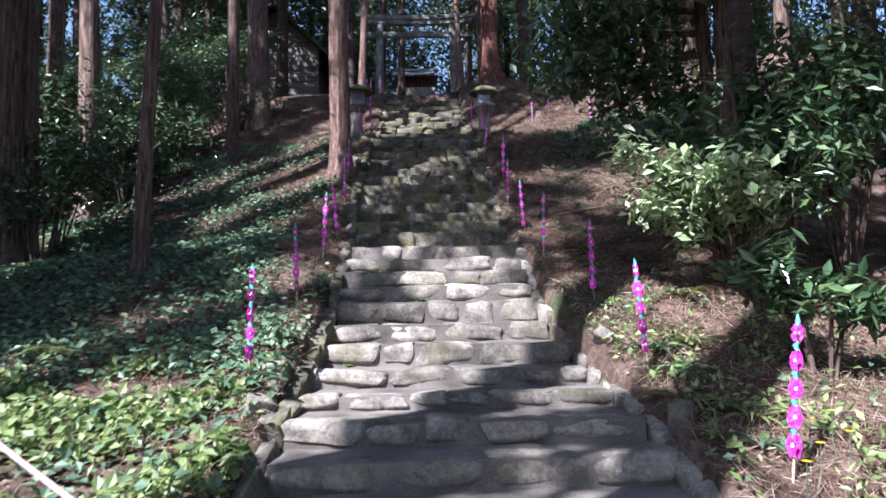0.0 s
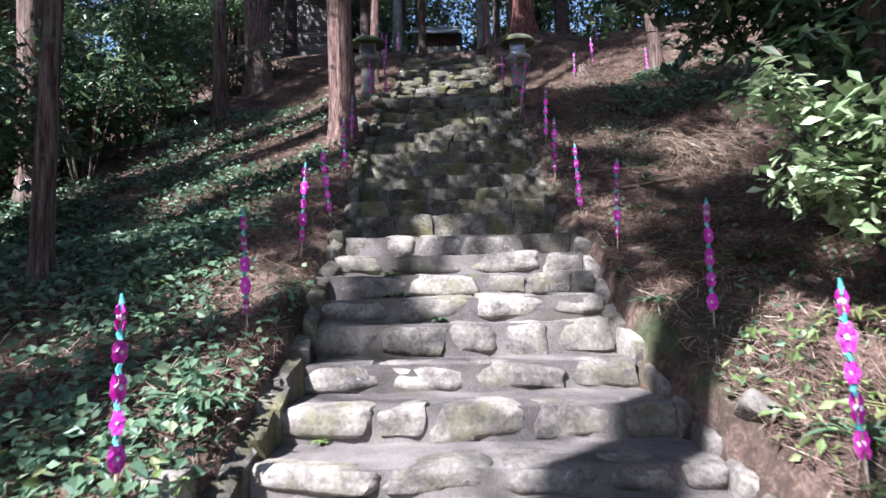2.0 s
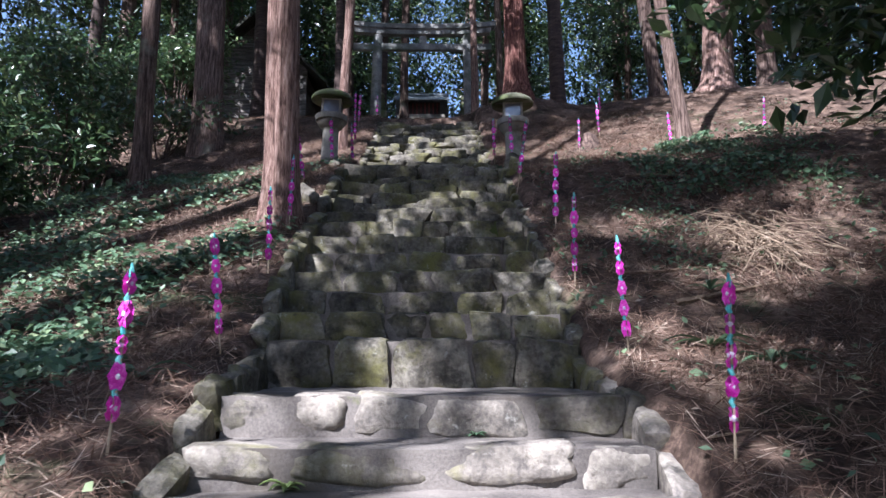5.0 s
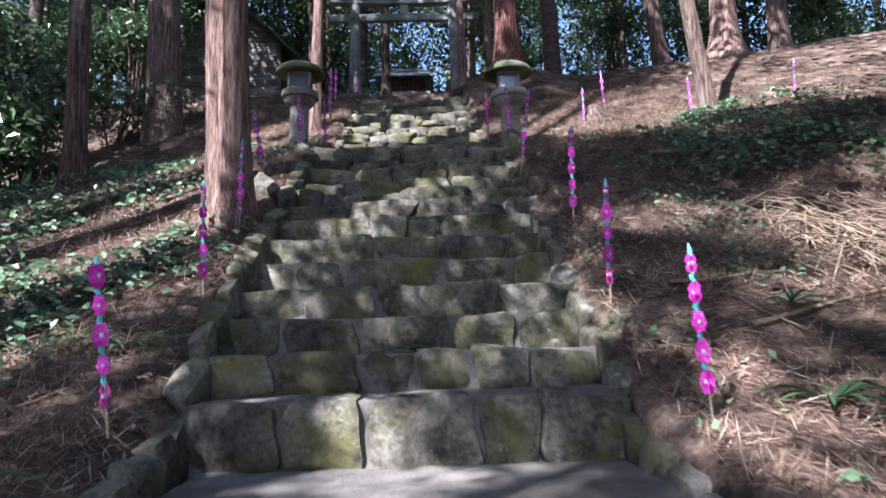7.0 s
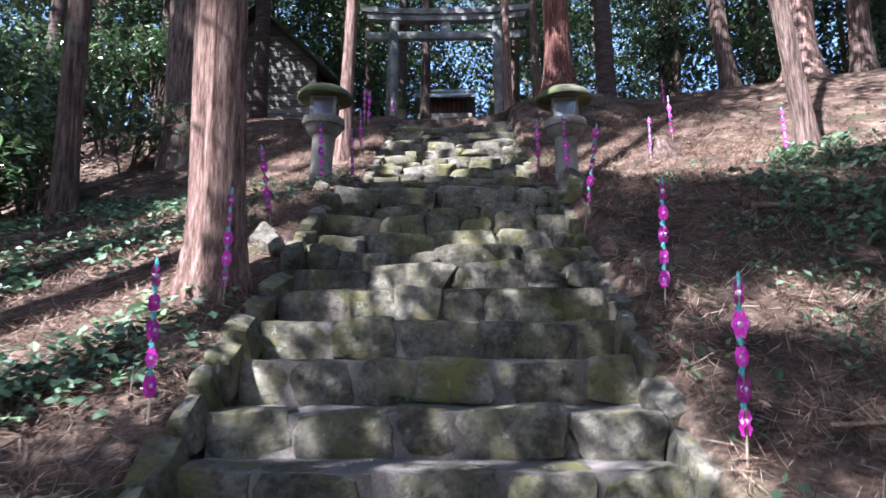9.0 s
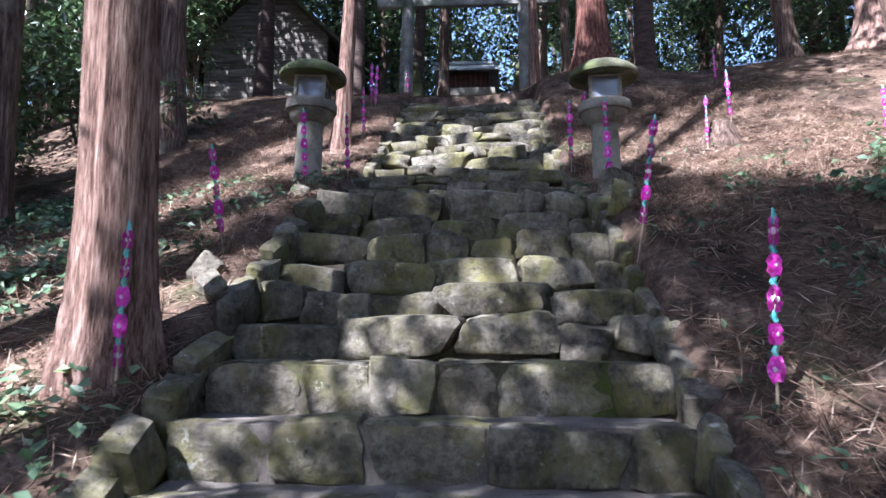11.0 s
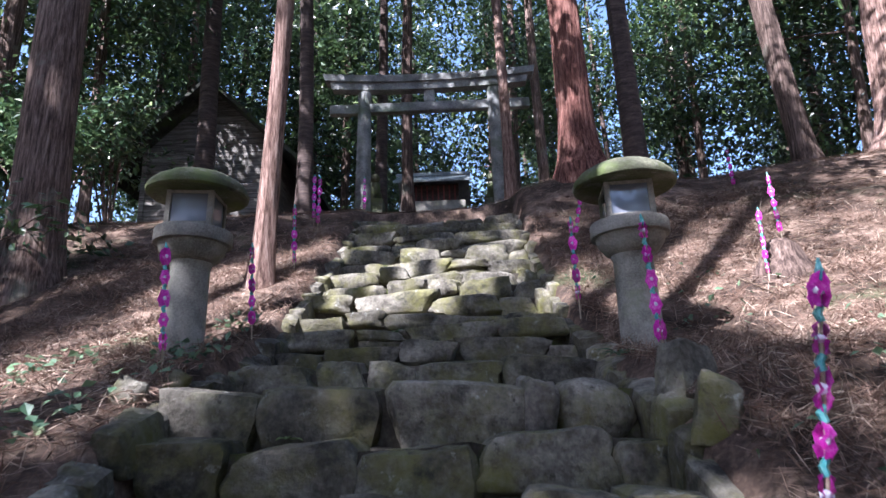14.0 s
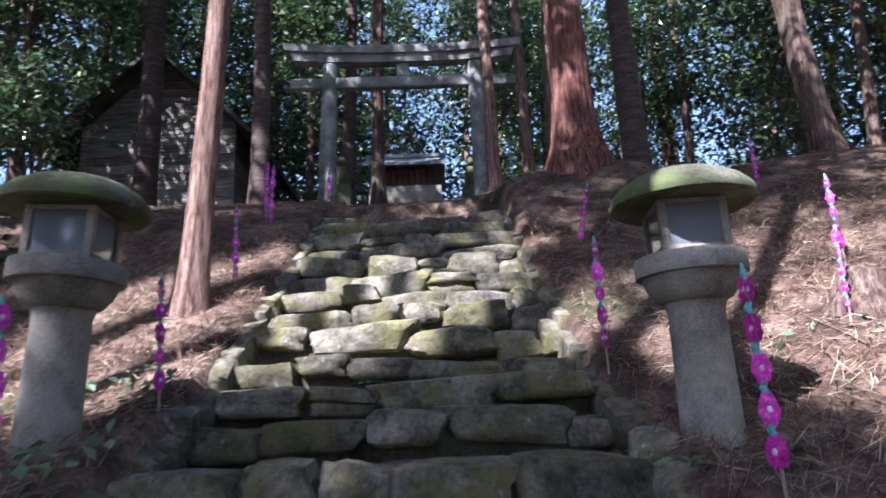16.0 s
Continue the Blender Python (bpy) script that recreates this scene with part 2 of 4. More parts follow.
def box(bm, lo, hi, m=Matrix(), bevel=0.0):
    """A box between two corners, its edges bevelled."""
    v = bmesh.ops.create_cube(bm, size=1.0)["verts"]
    c, s = [(a + b) / 2 for a, b in zip(lo, hi)], [b - a for a, b in zip(lo, hi)]
    bmesh.ops.transform(bm, matrix=m @ Matrix.Translation(c) @ Matrix.Diagonal((*s, 1)), verts=v)
    if bevel:
        bmesh.ops.bevel(bm, geom=list({e for x in v for e in x.link_edges}), offset=bevel, segments=2, affect="EDGES")
    return bm


def lathe(bm, rows, sides=24, wobble=0.0, seed=0):
    """Rings of (radius, height) joined into a closed turned body."""
    rings = []
    for i, (r, z) in enumerate(rows):
        ring = []
        for k in range(sides):
            a = 2 * math.pi * k / sides
            q = r * (1 + wobble * noise.noise(Vector((math.cos(a) * 1.5 + seed, math.sin(a) * 1.5, z * 4))))
            ring.append(bm.verts.new((q * math.cos(a), q * math.sin(a), z + wobble * 0.3 * noise.noise(Vector((math.cos(a), math.sin(a), seed))) * r)))
        rings.append(ring)
    for a, b in zip(rings, rings[1:]):
        for k in range(sides):
            bm.faces.new((a[k], a[(k + 1) % sides], b[(k + 1) % sides], b[k]))
    bm.faces.new(rings[0][::-1])
    bm.faces.new(rings[-1])
    return bm


def tube(bm, points, radii, sides=8, rough=0.0, seed=0.0):
    """A tapered tube along points."""
    rings = []
    for i, (p, r) in enumerate(zip(points, radii)):
        d = (Vector(points[min(i + 1, len(points) - 1)]) - Vector(points[max(i - 1, 0)])).normalized()
        u = d.orthogonal().normalized() if abs(d.z) < 0.9 else Vector((1, 0, 0)).cross(d).normalized()
        w = d.cross(u)
        ring = []
        for k in range(sides):
            a = 2 * math.pi * k / sides
            n = u * math.cos(a) + w * math.sin(a)
            q = r * (1 + rough * noise.noise(Vector((n.x * 2.2 + seed, n.y * 2.2, n.z * 2.2 + p[2] * 0.35))))
            ring.append(bm.verts.new(Vector(p) + n * q))
        rings.append(ring)
    for a, b in zip(rings, rings[1:]):
        for k in range(sides):
            bm.faces.new((a[k], a[(k + 1) % sides], b[(k + 1) % sides], b[k]))
    bm.faces.new(rings[0][::-1])
    bm.faces.new(rings[-1])
    return bm


def leaves_mesh(name, centres, normals, length, width, mat, rng, fold=0.25, droop=0.0):
    """Leaves as folded diamonds of two faces each: centres and rough facing directions as arrays."""
    n = len(centres)
    normals = normals / np.maximum(np.linalg.norm(normals, axis=1, keepdims=True), 1e-6)
    axis = np.cross(normals, rng.normal(size=(n, 3)))
    axis /= np.maximum(np.linalg.norm(axis, axis=1, keepdims=True), 1e-6)
    axis[:, 2] -= droop
    side = np.cross(normals, axis)
    s = rng.uniform(0.6, 1.3, (n, 1))
    L, W = axis * length * s * 0.5, side * width * s * 0.5
    up = normals * width * s * fold
    v = np.stack([centres - L, centres - L * 0.1 - W + up, centres + L, centres - L * 0.1 + W + up], 1).reshape(-1, 3)
    me = bpy.data.meshes.new(name)
    base = np.arange(n)[:, None] * 4
    f = np.concatenate([base + np.array([0, 2, 1]), base + np.array([0, 3, 2])], 1).reshape(-1, 3)
    me.from_pydata(v.tolist(), [], f.tolist())
    me.materials.append(mat)
    me.update()
    return me


# ---- the lie of the land ----
PROFILE = [(-400, 0.0), (-12, 0.1), (-1.6, 0.25), (1.2, 0.66), (1.95, 0.95), (2.85, 1.19), (3.85, 1.475), (4.75, 1.83), (5.97, 2.48), (6.95, 2.6), (7.4, 2.95), (8.15, 3.34), (9.28, 3.98), (10.28, 4.52), (11.3, 5.1),
           (12.2, 5.33), (13.15, 5.68), (14.25, 6.25), (15.35, 6.86), (16.55, 7.6), (17.2, 7.95), (19.5, 8.65), (22.6, 9.55), (26.0, 9.6), (32.0, 8.8), (60.0, 4.0), (400.0, 0.0)]


def profile(y):
    """Height of the stairs' nosing line, and of the bank beside it."""
    for (y0, z0), (y1, z1) in zip(PROFILE, PROFILE[1:]):
        if y <= y1:
            return z0 + (z1 - z0) * (y - y0) / (y1 - y0)
    return PROFILE[-1][1]


EDGE_L = [(-400, -0.24), (6.2, -0.24), (8.0, -0.38), (400, -0.40)]
EDGE_R = [(-400, 1.88), (2.2, 1.88), (4.4, 1.66), (6.0, 1.6), (400, 1.56)]


def along(table, y):
    for (y0, z0), (y1, z1) in zip(table, table[1:]):
        if y <= y1:
            return z0 + (z1 - z0) * (y - y0) / (y1 - y0)
    return table[-1][1]


RISE = [(-400, 0.0), (7.5, 0.0), (10.5, 0.15), (14, 0.2), (17, 0.14), (19, 0.06), (26, 0.0), (60, 0.0), (400, 0.0)]
FALL = [(-400, -0.02), (3, 0.02), (7, -0.05), (12, -0.12), (16, 0.0), (400, 0.0)]


def bank(x, y):
    """Height of the ground beside the stairs, without its small lumps."""
    z = (profile(y - 0.5) + 2 * profile(y) + profile(y + 0.5)) / 4
    if x > 0.6:
        d = max(0.0, x - along(EDGE_R, y))
        z += along(RISE, y) * min(max(0.0, d - 0.7), 8.0) + (0.07 + 0.12 * math.exp(-((y - 4.3) / 1.3) ** 2) + 0.13 * math.exp(-((y - 10.1) / 0.6) ** 2) - 0.08 * math.exp(-((y - 12.3) / 0.7) ** 2)) * min(d * 12, 1)
    else:
        d = max(0.0, along(EDGE_L, y) - x)
        z += (0.07 + 0.12 * math.exp(-((y - 4.3) / 1.3) ** 2)) * min(d * 5, 1) + along(FALL, y) * min(d, 8.0) - 0.012 * min(d, 9.0) ** 2 * (1 if y < 16 else max(0, 1 - (y - 16) / 3))
    return z


def lumps(x, y):
    return 0.10 * noise.noise(Vector((x * 0.7, y * 0.7, 3.0))) + 0.035 * noise.noise(Vector((x * 2.6, y * 2.6, 9.0)))


def ground_z(x, y):
    """Height of the forest floor; under the stairs it lies deeper."""
    l, r = along(EDGE_L, y), along(EDGE_R, y)
    inside = min(x - l, r - x)
    z = bank(x, y) + (lumps(x, y) if inside < 0 else 0) * min(1.0, max(0.15, -inside))
    z += 0.45 * math.exp(-((x - 2.5) ** 2 + (y - 17.0) ** 2) / 0.9)
    if 1.1 < y < 17.2 and inside > -0.06:
        z -= 0.42 * min(1.0, (inside + 0.06) / 0.12)
    return z


def spread(knots):
    out = []
    for (a, b, s) in knots:
        k = max(1, round((b - a) / s))
        out += [a + (b - a) * i / k for i in range(k)]
    return out + [knots[-1][1]]


gx = spread([(-400, -60, 85), (-60, -14, 6), (-14, -5, 0.7), (-5, -1.2, 0.16), (-1.2, 2.6, 0.08), (2.6, 7, 0.16), (7, 16, 0.7), (16, 60, 6), (60, 400, 85)])
gy = spread([(-400, -60, 85), (-60, -8, 6), (-8, 0, 0.5), (0, 19, 0.12), (19, 30, 0.6), (30, 60, 5), (60, 400, 85)])
gv = [(x, y, ground_z(x, y)) for y in gy for x in gx]
gw = len(gx)
gf = [(j * gw + i, j * gw + i + 1, (j + 1) * gw + i + 1, (j + 1) * gw + i) for j in range(len(gy) - 1) for i in range(gw - 1)]
g_me = bpy.data.meshes.new("ground")
g_me.from_pydata(gv, [], gf)
g_me.polygons.foreach_set("use_smooth", [True] * len(gf))
g_me.materials.append(M_LITTER)
tagged(new("ground", g_me), "steep forest floor covered in brown cedar needles and soil", "ground", kind="structure")

# ---- stone stairs ----
STEPS = [(1.5, 0.81), (1.95, 0.96), (2.35, 1.1), (2.85, 1.19), (3.35, 1.31), (3.85, 1.475), (4.35, 1.63), (4.75, 1.83), (4.98, 1.99), (5.22, 2.15), (5.56, 2.3), (5.97, 2.48),
         (7.0, 2.77), (7.4, 2.955), (7.8, 3.15), (8.15, 3.34), (8.6, 3.56), (8.95, 3.77), (9.28, 3.985), (9.61, 4.16), (9.92, 4.33), (10.28, 4.52), (10.6, 4.71), (11.0, 4.905), (11.3, 5.115),
         (12.2, 5.33), (12.8, 5.5), (13.15, 5.68), (13.5, 5.84), (13.9, 6.06), (14.25, 6.25), (14.6, 6.45), (15.0, 6.66), (15.35, 6.86), (15.65, 7.05), (15.95, 7.24), (16.25, 7.44), (16.55, 7.6)]
stairs = thing("stone_stairs", "long flight of rough mossy stone steps bedded in mortar", "stairs", kind="structure")


def stone_mesh(seed, mat, square=4.5, rough=0.09, skew=0.16):
    """A worn rubble stone about one metre across, with rounded uneven faces; its back and underside are hidden in the bed."""
    bm = bmesh.new()
    bmesh.ops.create_cube(bm, size=2.0)
    bmesh.ops.subdivide_edges(bm, edges=bm.edges[:], cuts=4, use_grid_fill=True)
    for v in bm.verts:
        p = v.co
        k = (abs(p.x) ** square + abs(p.y) ** square + abs(p.z) ** square) ** (1 / square)
        q = p / k
        q = q * (1 + rough * noise.noise(q * 1.1 + Vector((seed * 7.7, 0, 0))) + rough * 0.55 * noise.noise(q * 3.1 + Vector((0, seed * 5.1, 0))) + rough * 0.25 * noise.noise(q * 8 + Vector((seed, 0, 0))))
        v.co = Vector((q.x * (1 + skew * math.sin(seed * 2.3) * q.z) + skew * 0.6 * math.sin(seed * 5.1) * q.z, q.y, q.z * (1 + skew * math.sin(seed * 3.7) * q.x))) * 0.5
    return finish(bm, "stone", mat)


STONES_LOW = [stone_mesh(i, M_STONE, 6.0, 0.13, 0.14) for i in range(12)]
STONES_MID = [stone_mesh(40 + i, M_MOSSY, 8.0, 0.11, 0.12) for i in range(12)]
STONES_HIGH = [stone_mesh(20 + i, M_MOSSY, 7.0, 0.16, 0.15) for i in range(14)]
STONES_ROUND = [stone_mesh(80 + i, M_MOSSY, 4.8, 0.18, 0.12) for i in range(10)]
BOULDER = stone_mesh(71, M_MOSSY, 2.8, 0.10, 0.05)
rng = random.Random(11)
for i, (y0, z0) in enumerate(STEPS):
    y1, z1 = STEPS[i + 1] if i + 1 < len(STEPS) else (17.4, 7.72)
    l, r = along(EDGE_L, y0) + 0.02, along(EDGE_R, y0) - 0.02
    below = STEPS[i - 1][1] if i else 0.64
    kind = 0 if i <= 11 else 1 if i <= 18 else 2  # field stones in mortar, squared blocks, dry-laid rubble
    # bed: the tread behind the stones and the riser face between them
    bm = bmesh.new()
    nx, ny = 30, max(5, round((y1 - y0) / 0.08))
    lip, back, wave = ((0.004, 0.0, 0.012), (0.012, 0.014, 0.016), (0.035, 0.05, 0.035))[kind]
    grid = [[bm.verts.new((l + (r - l) * a / nx, y0 + back + (y1 - y0 + 0.08) * b / ny + 0.01 * noise.noise(Vector((a * 0.6, i * 2.0, 1.0))) * (b == 0),
                           z0 - lip + wave * noise.noise(Vector((a * 0.35, b * 0.5, i * 3.3))))) for a in range(nx + 1)] for b in range(ny + 1)]
    foot = [bm.verts.new((l + (r - l) * a / nx, y0 + back + 0.012 * noise.noise(Vector((a * 0.5, i * 2.0, 5.0))), below - 0.1)) for a in range(nx + 1)]
    for b in range(ny):
        for a in range(nx):
            bm.faces.new((grid[b][a], grid[b][a + 1], grid[b + 1][a + 1], grid[b + 1][a]))
    for a in range(nx):
        bm.faces.new((foot[a], foot[a + 1], grid[0][a + 1], grid[0][a]))
    step = part("step", bm, M_MORTAR if i < 18 else M_SOIL, stairs)
    h = z0 - below
    if i == 24:  # the course of large boulders below the lanterns
        for x, w, me in ((-0.22, 0.42, STONES_MID[2]), (0.24, 0.52, STONES_MID[5]), (0.83, 0.58, STONES_MID[7]), (1.16, 0.15, STONES_LOW[3]), (1.39, 0.34, BOULDER)):
            shared("stone", me, step, pose(x, y0 + 0.13, z0 - 0.115, 4, 2, 3) @ Matrix.Diagonal((w, 0.34, 0.27, 1)))
        continue
    x = l - 0.02
    while x < r - 0.1:
        w = rng.uniform(*((0.24, 0.6), (0.24, 0.5), (0.2, 0.58) if i < 25 else (0.24, 0.66))[kind])
        if x + w > r - 0.12:
            w = r - x + 0.02
        pool = (STONES_LOW, STONES_MID, STONES_HIGH)[kind] if i < 29 or rng.random() < 0.65 else STONES_ROUND
        d = rng.uniform(0.2, 0.3) if kind < 2 else rng.uniform(0.24, 0.38)
        rag = (0.01, 0.014, 0.04)[kind]
        top = z0 + rng.uniform(-rag, rag) + (0.004 if kind == 0 else 0)
        hh = h * rng.uniform(*((0.88, 1.04), (0.95, 1.08), (0.9, 1.15) if i < 25 else (0.62, 1.0))[kind]) + (0.0 if kind == 0 else 0.02)
        if kind == 2 and rng.random() < 0.1 and w < 0.42:
            hh *= 0.6
            shared("stone", pool[rng.randrange(len(pool))], step, pose(x + w / 2, y0 + d * 0.42, top - hh - h * 0.2, 0, 0, rng.uniform(-5, 5)) @ Matrix.Diagonal((w * 1.0, d, h * 0.5, 1)))
        shared("stone", pool[rng.randrange(len(pool))], step,
               pose(x + w / 2, y0 + d / 2 - (0.018, 0.016, 0.03)[kind] + rng.uniform(-0.012, 0.012) * (1 + kind), top - hh / 2, rng.uniform(-3, 3), rng.uniform(-5, 5), rng.uniform(-5, 5)) @ Matrix.Diagonal((w * (1.0, 1.02, 1.04)[kind], d, hh, 1)))
        x += w + rng.uniform(*((0.0, 0.03), (0.0, 0.015), (-0.01, 0.03))[kind])
# kerb of rough stones up both sides
for side, table in ((-1, EDGE_L), (1, EDGE_R)):
    y = 1.3
    while y < 16.6:
        w = rng.uniform(0.16, 0.36)
        t = rng.uniform(0.10, 0.16) * (1.0 if y < 8.8 or side < 0 else 1.35)
        slope = math.degrees(math.atan2(profile(y + w) - profile(y), w))
        pool = STONES_LOW if y < 6.5 and side > 0 else STONES_HIGH
        hgt = rng.uniform(0.19, 0.27)
        lift = rng.uniform(-0.05, 0.02) + (-0.06 if y > 11.2 else 0.02 if y > 6 and side < 0 else -0.03 if y > 6 else -0.05 if side > 0 else 0)
        shared("kerb_stone", pool[rng.randrange(len(pool))], stairs,
               pose(along(table, y) + side * (t * 0.32), y + w / 2, profile(y + w / 2) - hgt / 2 + lift + 0.05, slope * 0.8 + rng.uniform(-6, 6), rng.uniform(-8, 8), rng.uniform(-8, 8)) @ Matrix.Diagonal((t, w * 1.05, hgt, 1)))
        y += w + rng.uniform(-0.02, 0.03)


# ---- trees ----
def trunk_bm(dia, height, lean=(0, 0), flare=1.5, seed=0, sides=14, sink=0.4):
    bm = bmesh.new()
    zs = [-sink, 0.0, 0.12, 0.3, 0.6, 1.0, 1.6, 2.4, 3.4, 4.6, 6, 8, 10.5, 13, 16]
    zs = [z for z in zs if z < height] + [height]
    pts = [(lean[0] * z + 0.05 * math.sin(z * 0.5 + seed), lean[1] * z + 0.05 * math.cos(z * 0.4 + seed) - 0.05 * math.cos(seed), z) for z in zs]
    rr = [dia / 2 * (1 + (flare - 1) * math.exp(-max(z, -0.1) / 0.28)) * (1 - 0.72 * max(z, 0) / (height + 2)) for z in zs]
    tube(bm, pts, rr, sides, 0.28 if flare > 1.3 else 0.15, seed)
    return bm


nrng = np.random.default_rng(5)


def crown_mesh(name, mat, seed, radius=2.2, height=7.0, clumps=46, per=150, length=0.16, width=0.07, start=0.0):
    """A ragged crown: clumps of small leaves set round the stem in tiers, with gaps between them."""
    g = np.random.default_rng(seed)
    cs, ns = [], []
    for k in range(clumps):
        f = g.uniform(0, 1)
        a, rad = g.uniform(0, 2 * np.pi), radius * (1 - 0.65 * f) * g.uniform(0.25, 1.0)
        c = np.array([rad * np.cos(a), rad * np.sin(a), start + height * f])
        q = g.normal(size=(per, 3)) * np.array([0.42, 0.42, 0.2]) * g.uniform(0.7, 1.4)
        q[:, 2] -= 0.25 * (q[:, 0] ** 2 + q[:, 1] ** 2)
        cs.append(c + q)
        ns.append(q * 0.6 + np.array([0, 0, 0.6]) + g.normal(size=(per, 3)) * 0.5)
    return leaves_mesh(name, np.concatenate(cs), np.concatenate(ns), length, width, mat, g, droop=0.25)


CROWNS = [crown_mesh("crown", M_LEAF_FAR, 100 + i, radius=2.9 + 0.3 * (i % 3), height=7.5, clumps=60, per=75, length=0.2, width=0.09) for i in range(4)]
CROWNS_LOW = [crown_mesh("crown", M_LEAF_FAR, 200 + i, radius=2.8, height=6.5, clumps=60, per=70, length=0.2, width=0.095) for i in range(4)]
# coarse-leaved crowns of the trees added to cast shade
CROWNS_SHADE = [crown_mesh("crown", M_LEAF_FAR, 280 + i, radius=2.9, height=7.5, clumps=24, per=70, length=0.46, width=0.24) for i in range(4)]
CROWNS_TALL = [crown_mesh("crown", M_LEAF_FAR, 260 + i, radius=2.8, height=12.5, clumps=105, per=62, length=0.2, width=0.095) for i in range(4)]


def tree(x, y, dia, height=15.0, lean=(0, 0), crown=6.5, mat=M_BARK, flare=1.5, seed=0, label="tall cedar with straight peeling bark on the forest slope, in view or added for shade", low=False, limbs=3, scale=1.0, tall=1.0):
    t = thing("cedar_tree", label, "tree", "forest trees", at=(x, y, ground_z(x, y)))
    part("trunk", trunk_bm(dia, height, lean, flare, seed, 16 if dia > 0.3 else 10), mat, t)
    r = random.Random(seed + 3)
    for k in range(limbs):
        z = crown + r.uniform(-1.0, 2.0)
        a = r.uniform(0, 6.28)
        d = Vector((math.cos(a), math.sin(a), r.uniform(0.1, 0.5)))
        b = Vector((lean[0] * z, lean[1] * z, z))
        L = r.uniform(1.2, 2.2)
        part("limb", tube(bmesh.new(), [b, b + d * L * 0.5, b + d * L + Vector((0, 0, -0.1))], [dia * 0.13, dia * 0.08, 0.012], 6), mat, t)
    pool = CROWNS_TALL if tall > 1 else CROWNS_SHADE if tall < 0.45 else CROWNS_LOW if low else CROWNS
    shared("crown", pool[seed % len(pool)], t, pose(lean[0] * crown, lean[1] * crown, crown, 0, 0, seed * 47 % 360) @ Matrix.Diagonal((scale, scale, scale * min(tall, 1.0), 1)))
    return t


# places that the sun reaches through gaps in the crowns: x, y, half width
BEAMS = [(-1.63, 5.5, 0.1), (-2.19, 6.36, 0.1), (-1.82, 4.1, 0.05), (2.46, 11.24, 0.15), (2.74, 12.06, 0.15), (-2, 12.25, 0.15), 
         (-1.5, 1.7, 0.4), (-0.89, 2, 0.3), (-1.17, 4.7, 0.1), (-0.42, 2.7, 0.1), (1.16, 5.9, 0.3), (0.32, 5.9, 0.25), (1.16, 4.8, 0.25), (2.83, 4.4, 0.15),
         (2.46, 3.2, 0.15), (3.3, 2.6, 0.3), (-2.19, 7.92, 0.15), (-1.26, 8.84, 0.25), (3.67, 13.72, 0.3), (4.23, 13.35, 0.3), (0.97, 14.92, 0.1), (0.41, 14.46, 0.1), (-2, 9.3, 0.2), (-2.75, 9.86, 0.2), 
         (-1.35, 14.82, 0.25), (-1.82, 13.9, 0.25), (0.13, 8.11, 0.05), (-1.35, 11.88, 0.2), (2.5, 7.9, 0.25), (1.4, 9.0, 0.12), (-0.9, 1.4, 0.3), (-1.2, 1.1, 0.3), (2.2, 3.9, 0.2), (1.3, 6.4, 0.25), (3.2, 13.4, 0.25), (3.4, 12.6, 0.2), (0.0, 15.3, 0.15), (-0.1, 10.05, 0.12), (-0.35, 9.8, 0.1), (0.9, 8.6, 0.08), (3.1, 4.4, 0.3), (0.4, 7.6, 0.08)]


def shades(x, y, low, high, radius):
    """Whether a crown standing from low to high over (x, y) would close one of these gaps."""
    for px, py, half in BEAMS:
        g = profile(py)
        near = min((px - 0.581 * (z - g) - x) ** 2 + (py - 0.721 * (z - g) - y) ** 2 for z in (low, low * 0.75 + high * 0.25, (low + high) / 2, low * 0.25 + high * 0.75, high))
        if near < (radius + half) ** 2:
            return True
    return False


def trunk_shades(x, y, low, high):
    """Whether a bare stem from low to high over (x, y) would stand in one of these gaps."""
    for px, py, half in BEAMS:
        g = profile(py)
        f = ((px - x) * 0.581 + (py - y) * 0.721) / (0.581 ** 2 + 0.721 ** 2)
        if low < g + f < high and math.hypot(px - 0.581 * f - x, py - 0.721 * f - y) < 0.1 + half * 0.6:
            return True
    return False


# named trees along the stairs
tree(-0.78, 9.2, 0.31, 17, (-0.01, 0.0), 10.5, M_BARK_RED, 1.45, 1, "large red-brown cedar with peeling bark standing close beside the steps", scale=0.6, tall=0.5)
tree(-3.2, 11.6, 0.27, 16, (0.02, 0.0), 9.5, seed=2, scale=0.6, tall=0.5)
tree(-3.48, 14.96, 0.56, 20, (0.0, 0.0), 9.0, M_BARK, 1.25, 3, "very thick grey-brown cedar on the slope")
tree(-2.2, 5.2, 0.15, 13, (0.03, 0.0), 6.5, seed=4, flare=1.3, label="slender grey cedar trunk on the weedy bank", scale=0.6, tall=0.5)
tree(-2.9, 3.9, 0.22, 13, (-0.01, 0.0), 6.5, seed=5, flare=1.3, scale=0.6, tall=0.5)
tree(-0.88, 14.2, 0.2, 15, (0.022, 0.0), 7.0, M_BARK_RED, 1.4, 6, "straight mid-size cedar with pale reddish bark above the lantern")
tree(2.5, 17.0, 0.47, 19, (-0.03, 0.0), 8.5, M_BARK_DEEP, 1.6, 7, "thick red-barked cedar with flaring roots beside the upper steps")
tree(3.7, 18.6, 0.36, 17, (0.0, 0.0), 7.5, M_DARKWOOD, 1.4, 8, "dark straight cedar trunk near the top of the slope")
tree(4.14, 11.68, 0.19, 13, (-0.10, 0.0), 7.0, seed=9, flare=1.35, label="slender leaning cedar on the needle-covered slope")
tree(5.85, 17.5, 0.32, 17, (-0.08, 0.0), 8.0, seed=10)
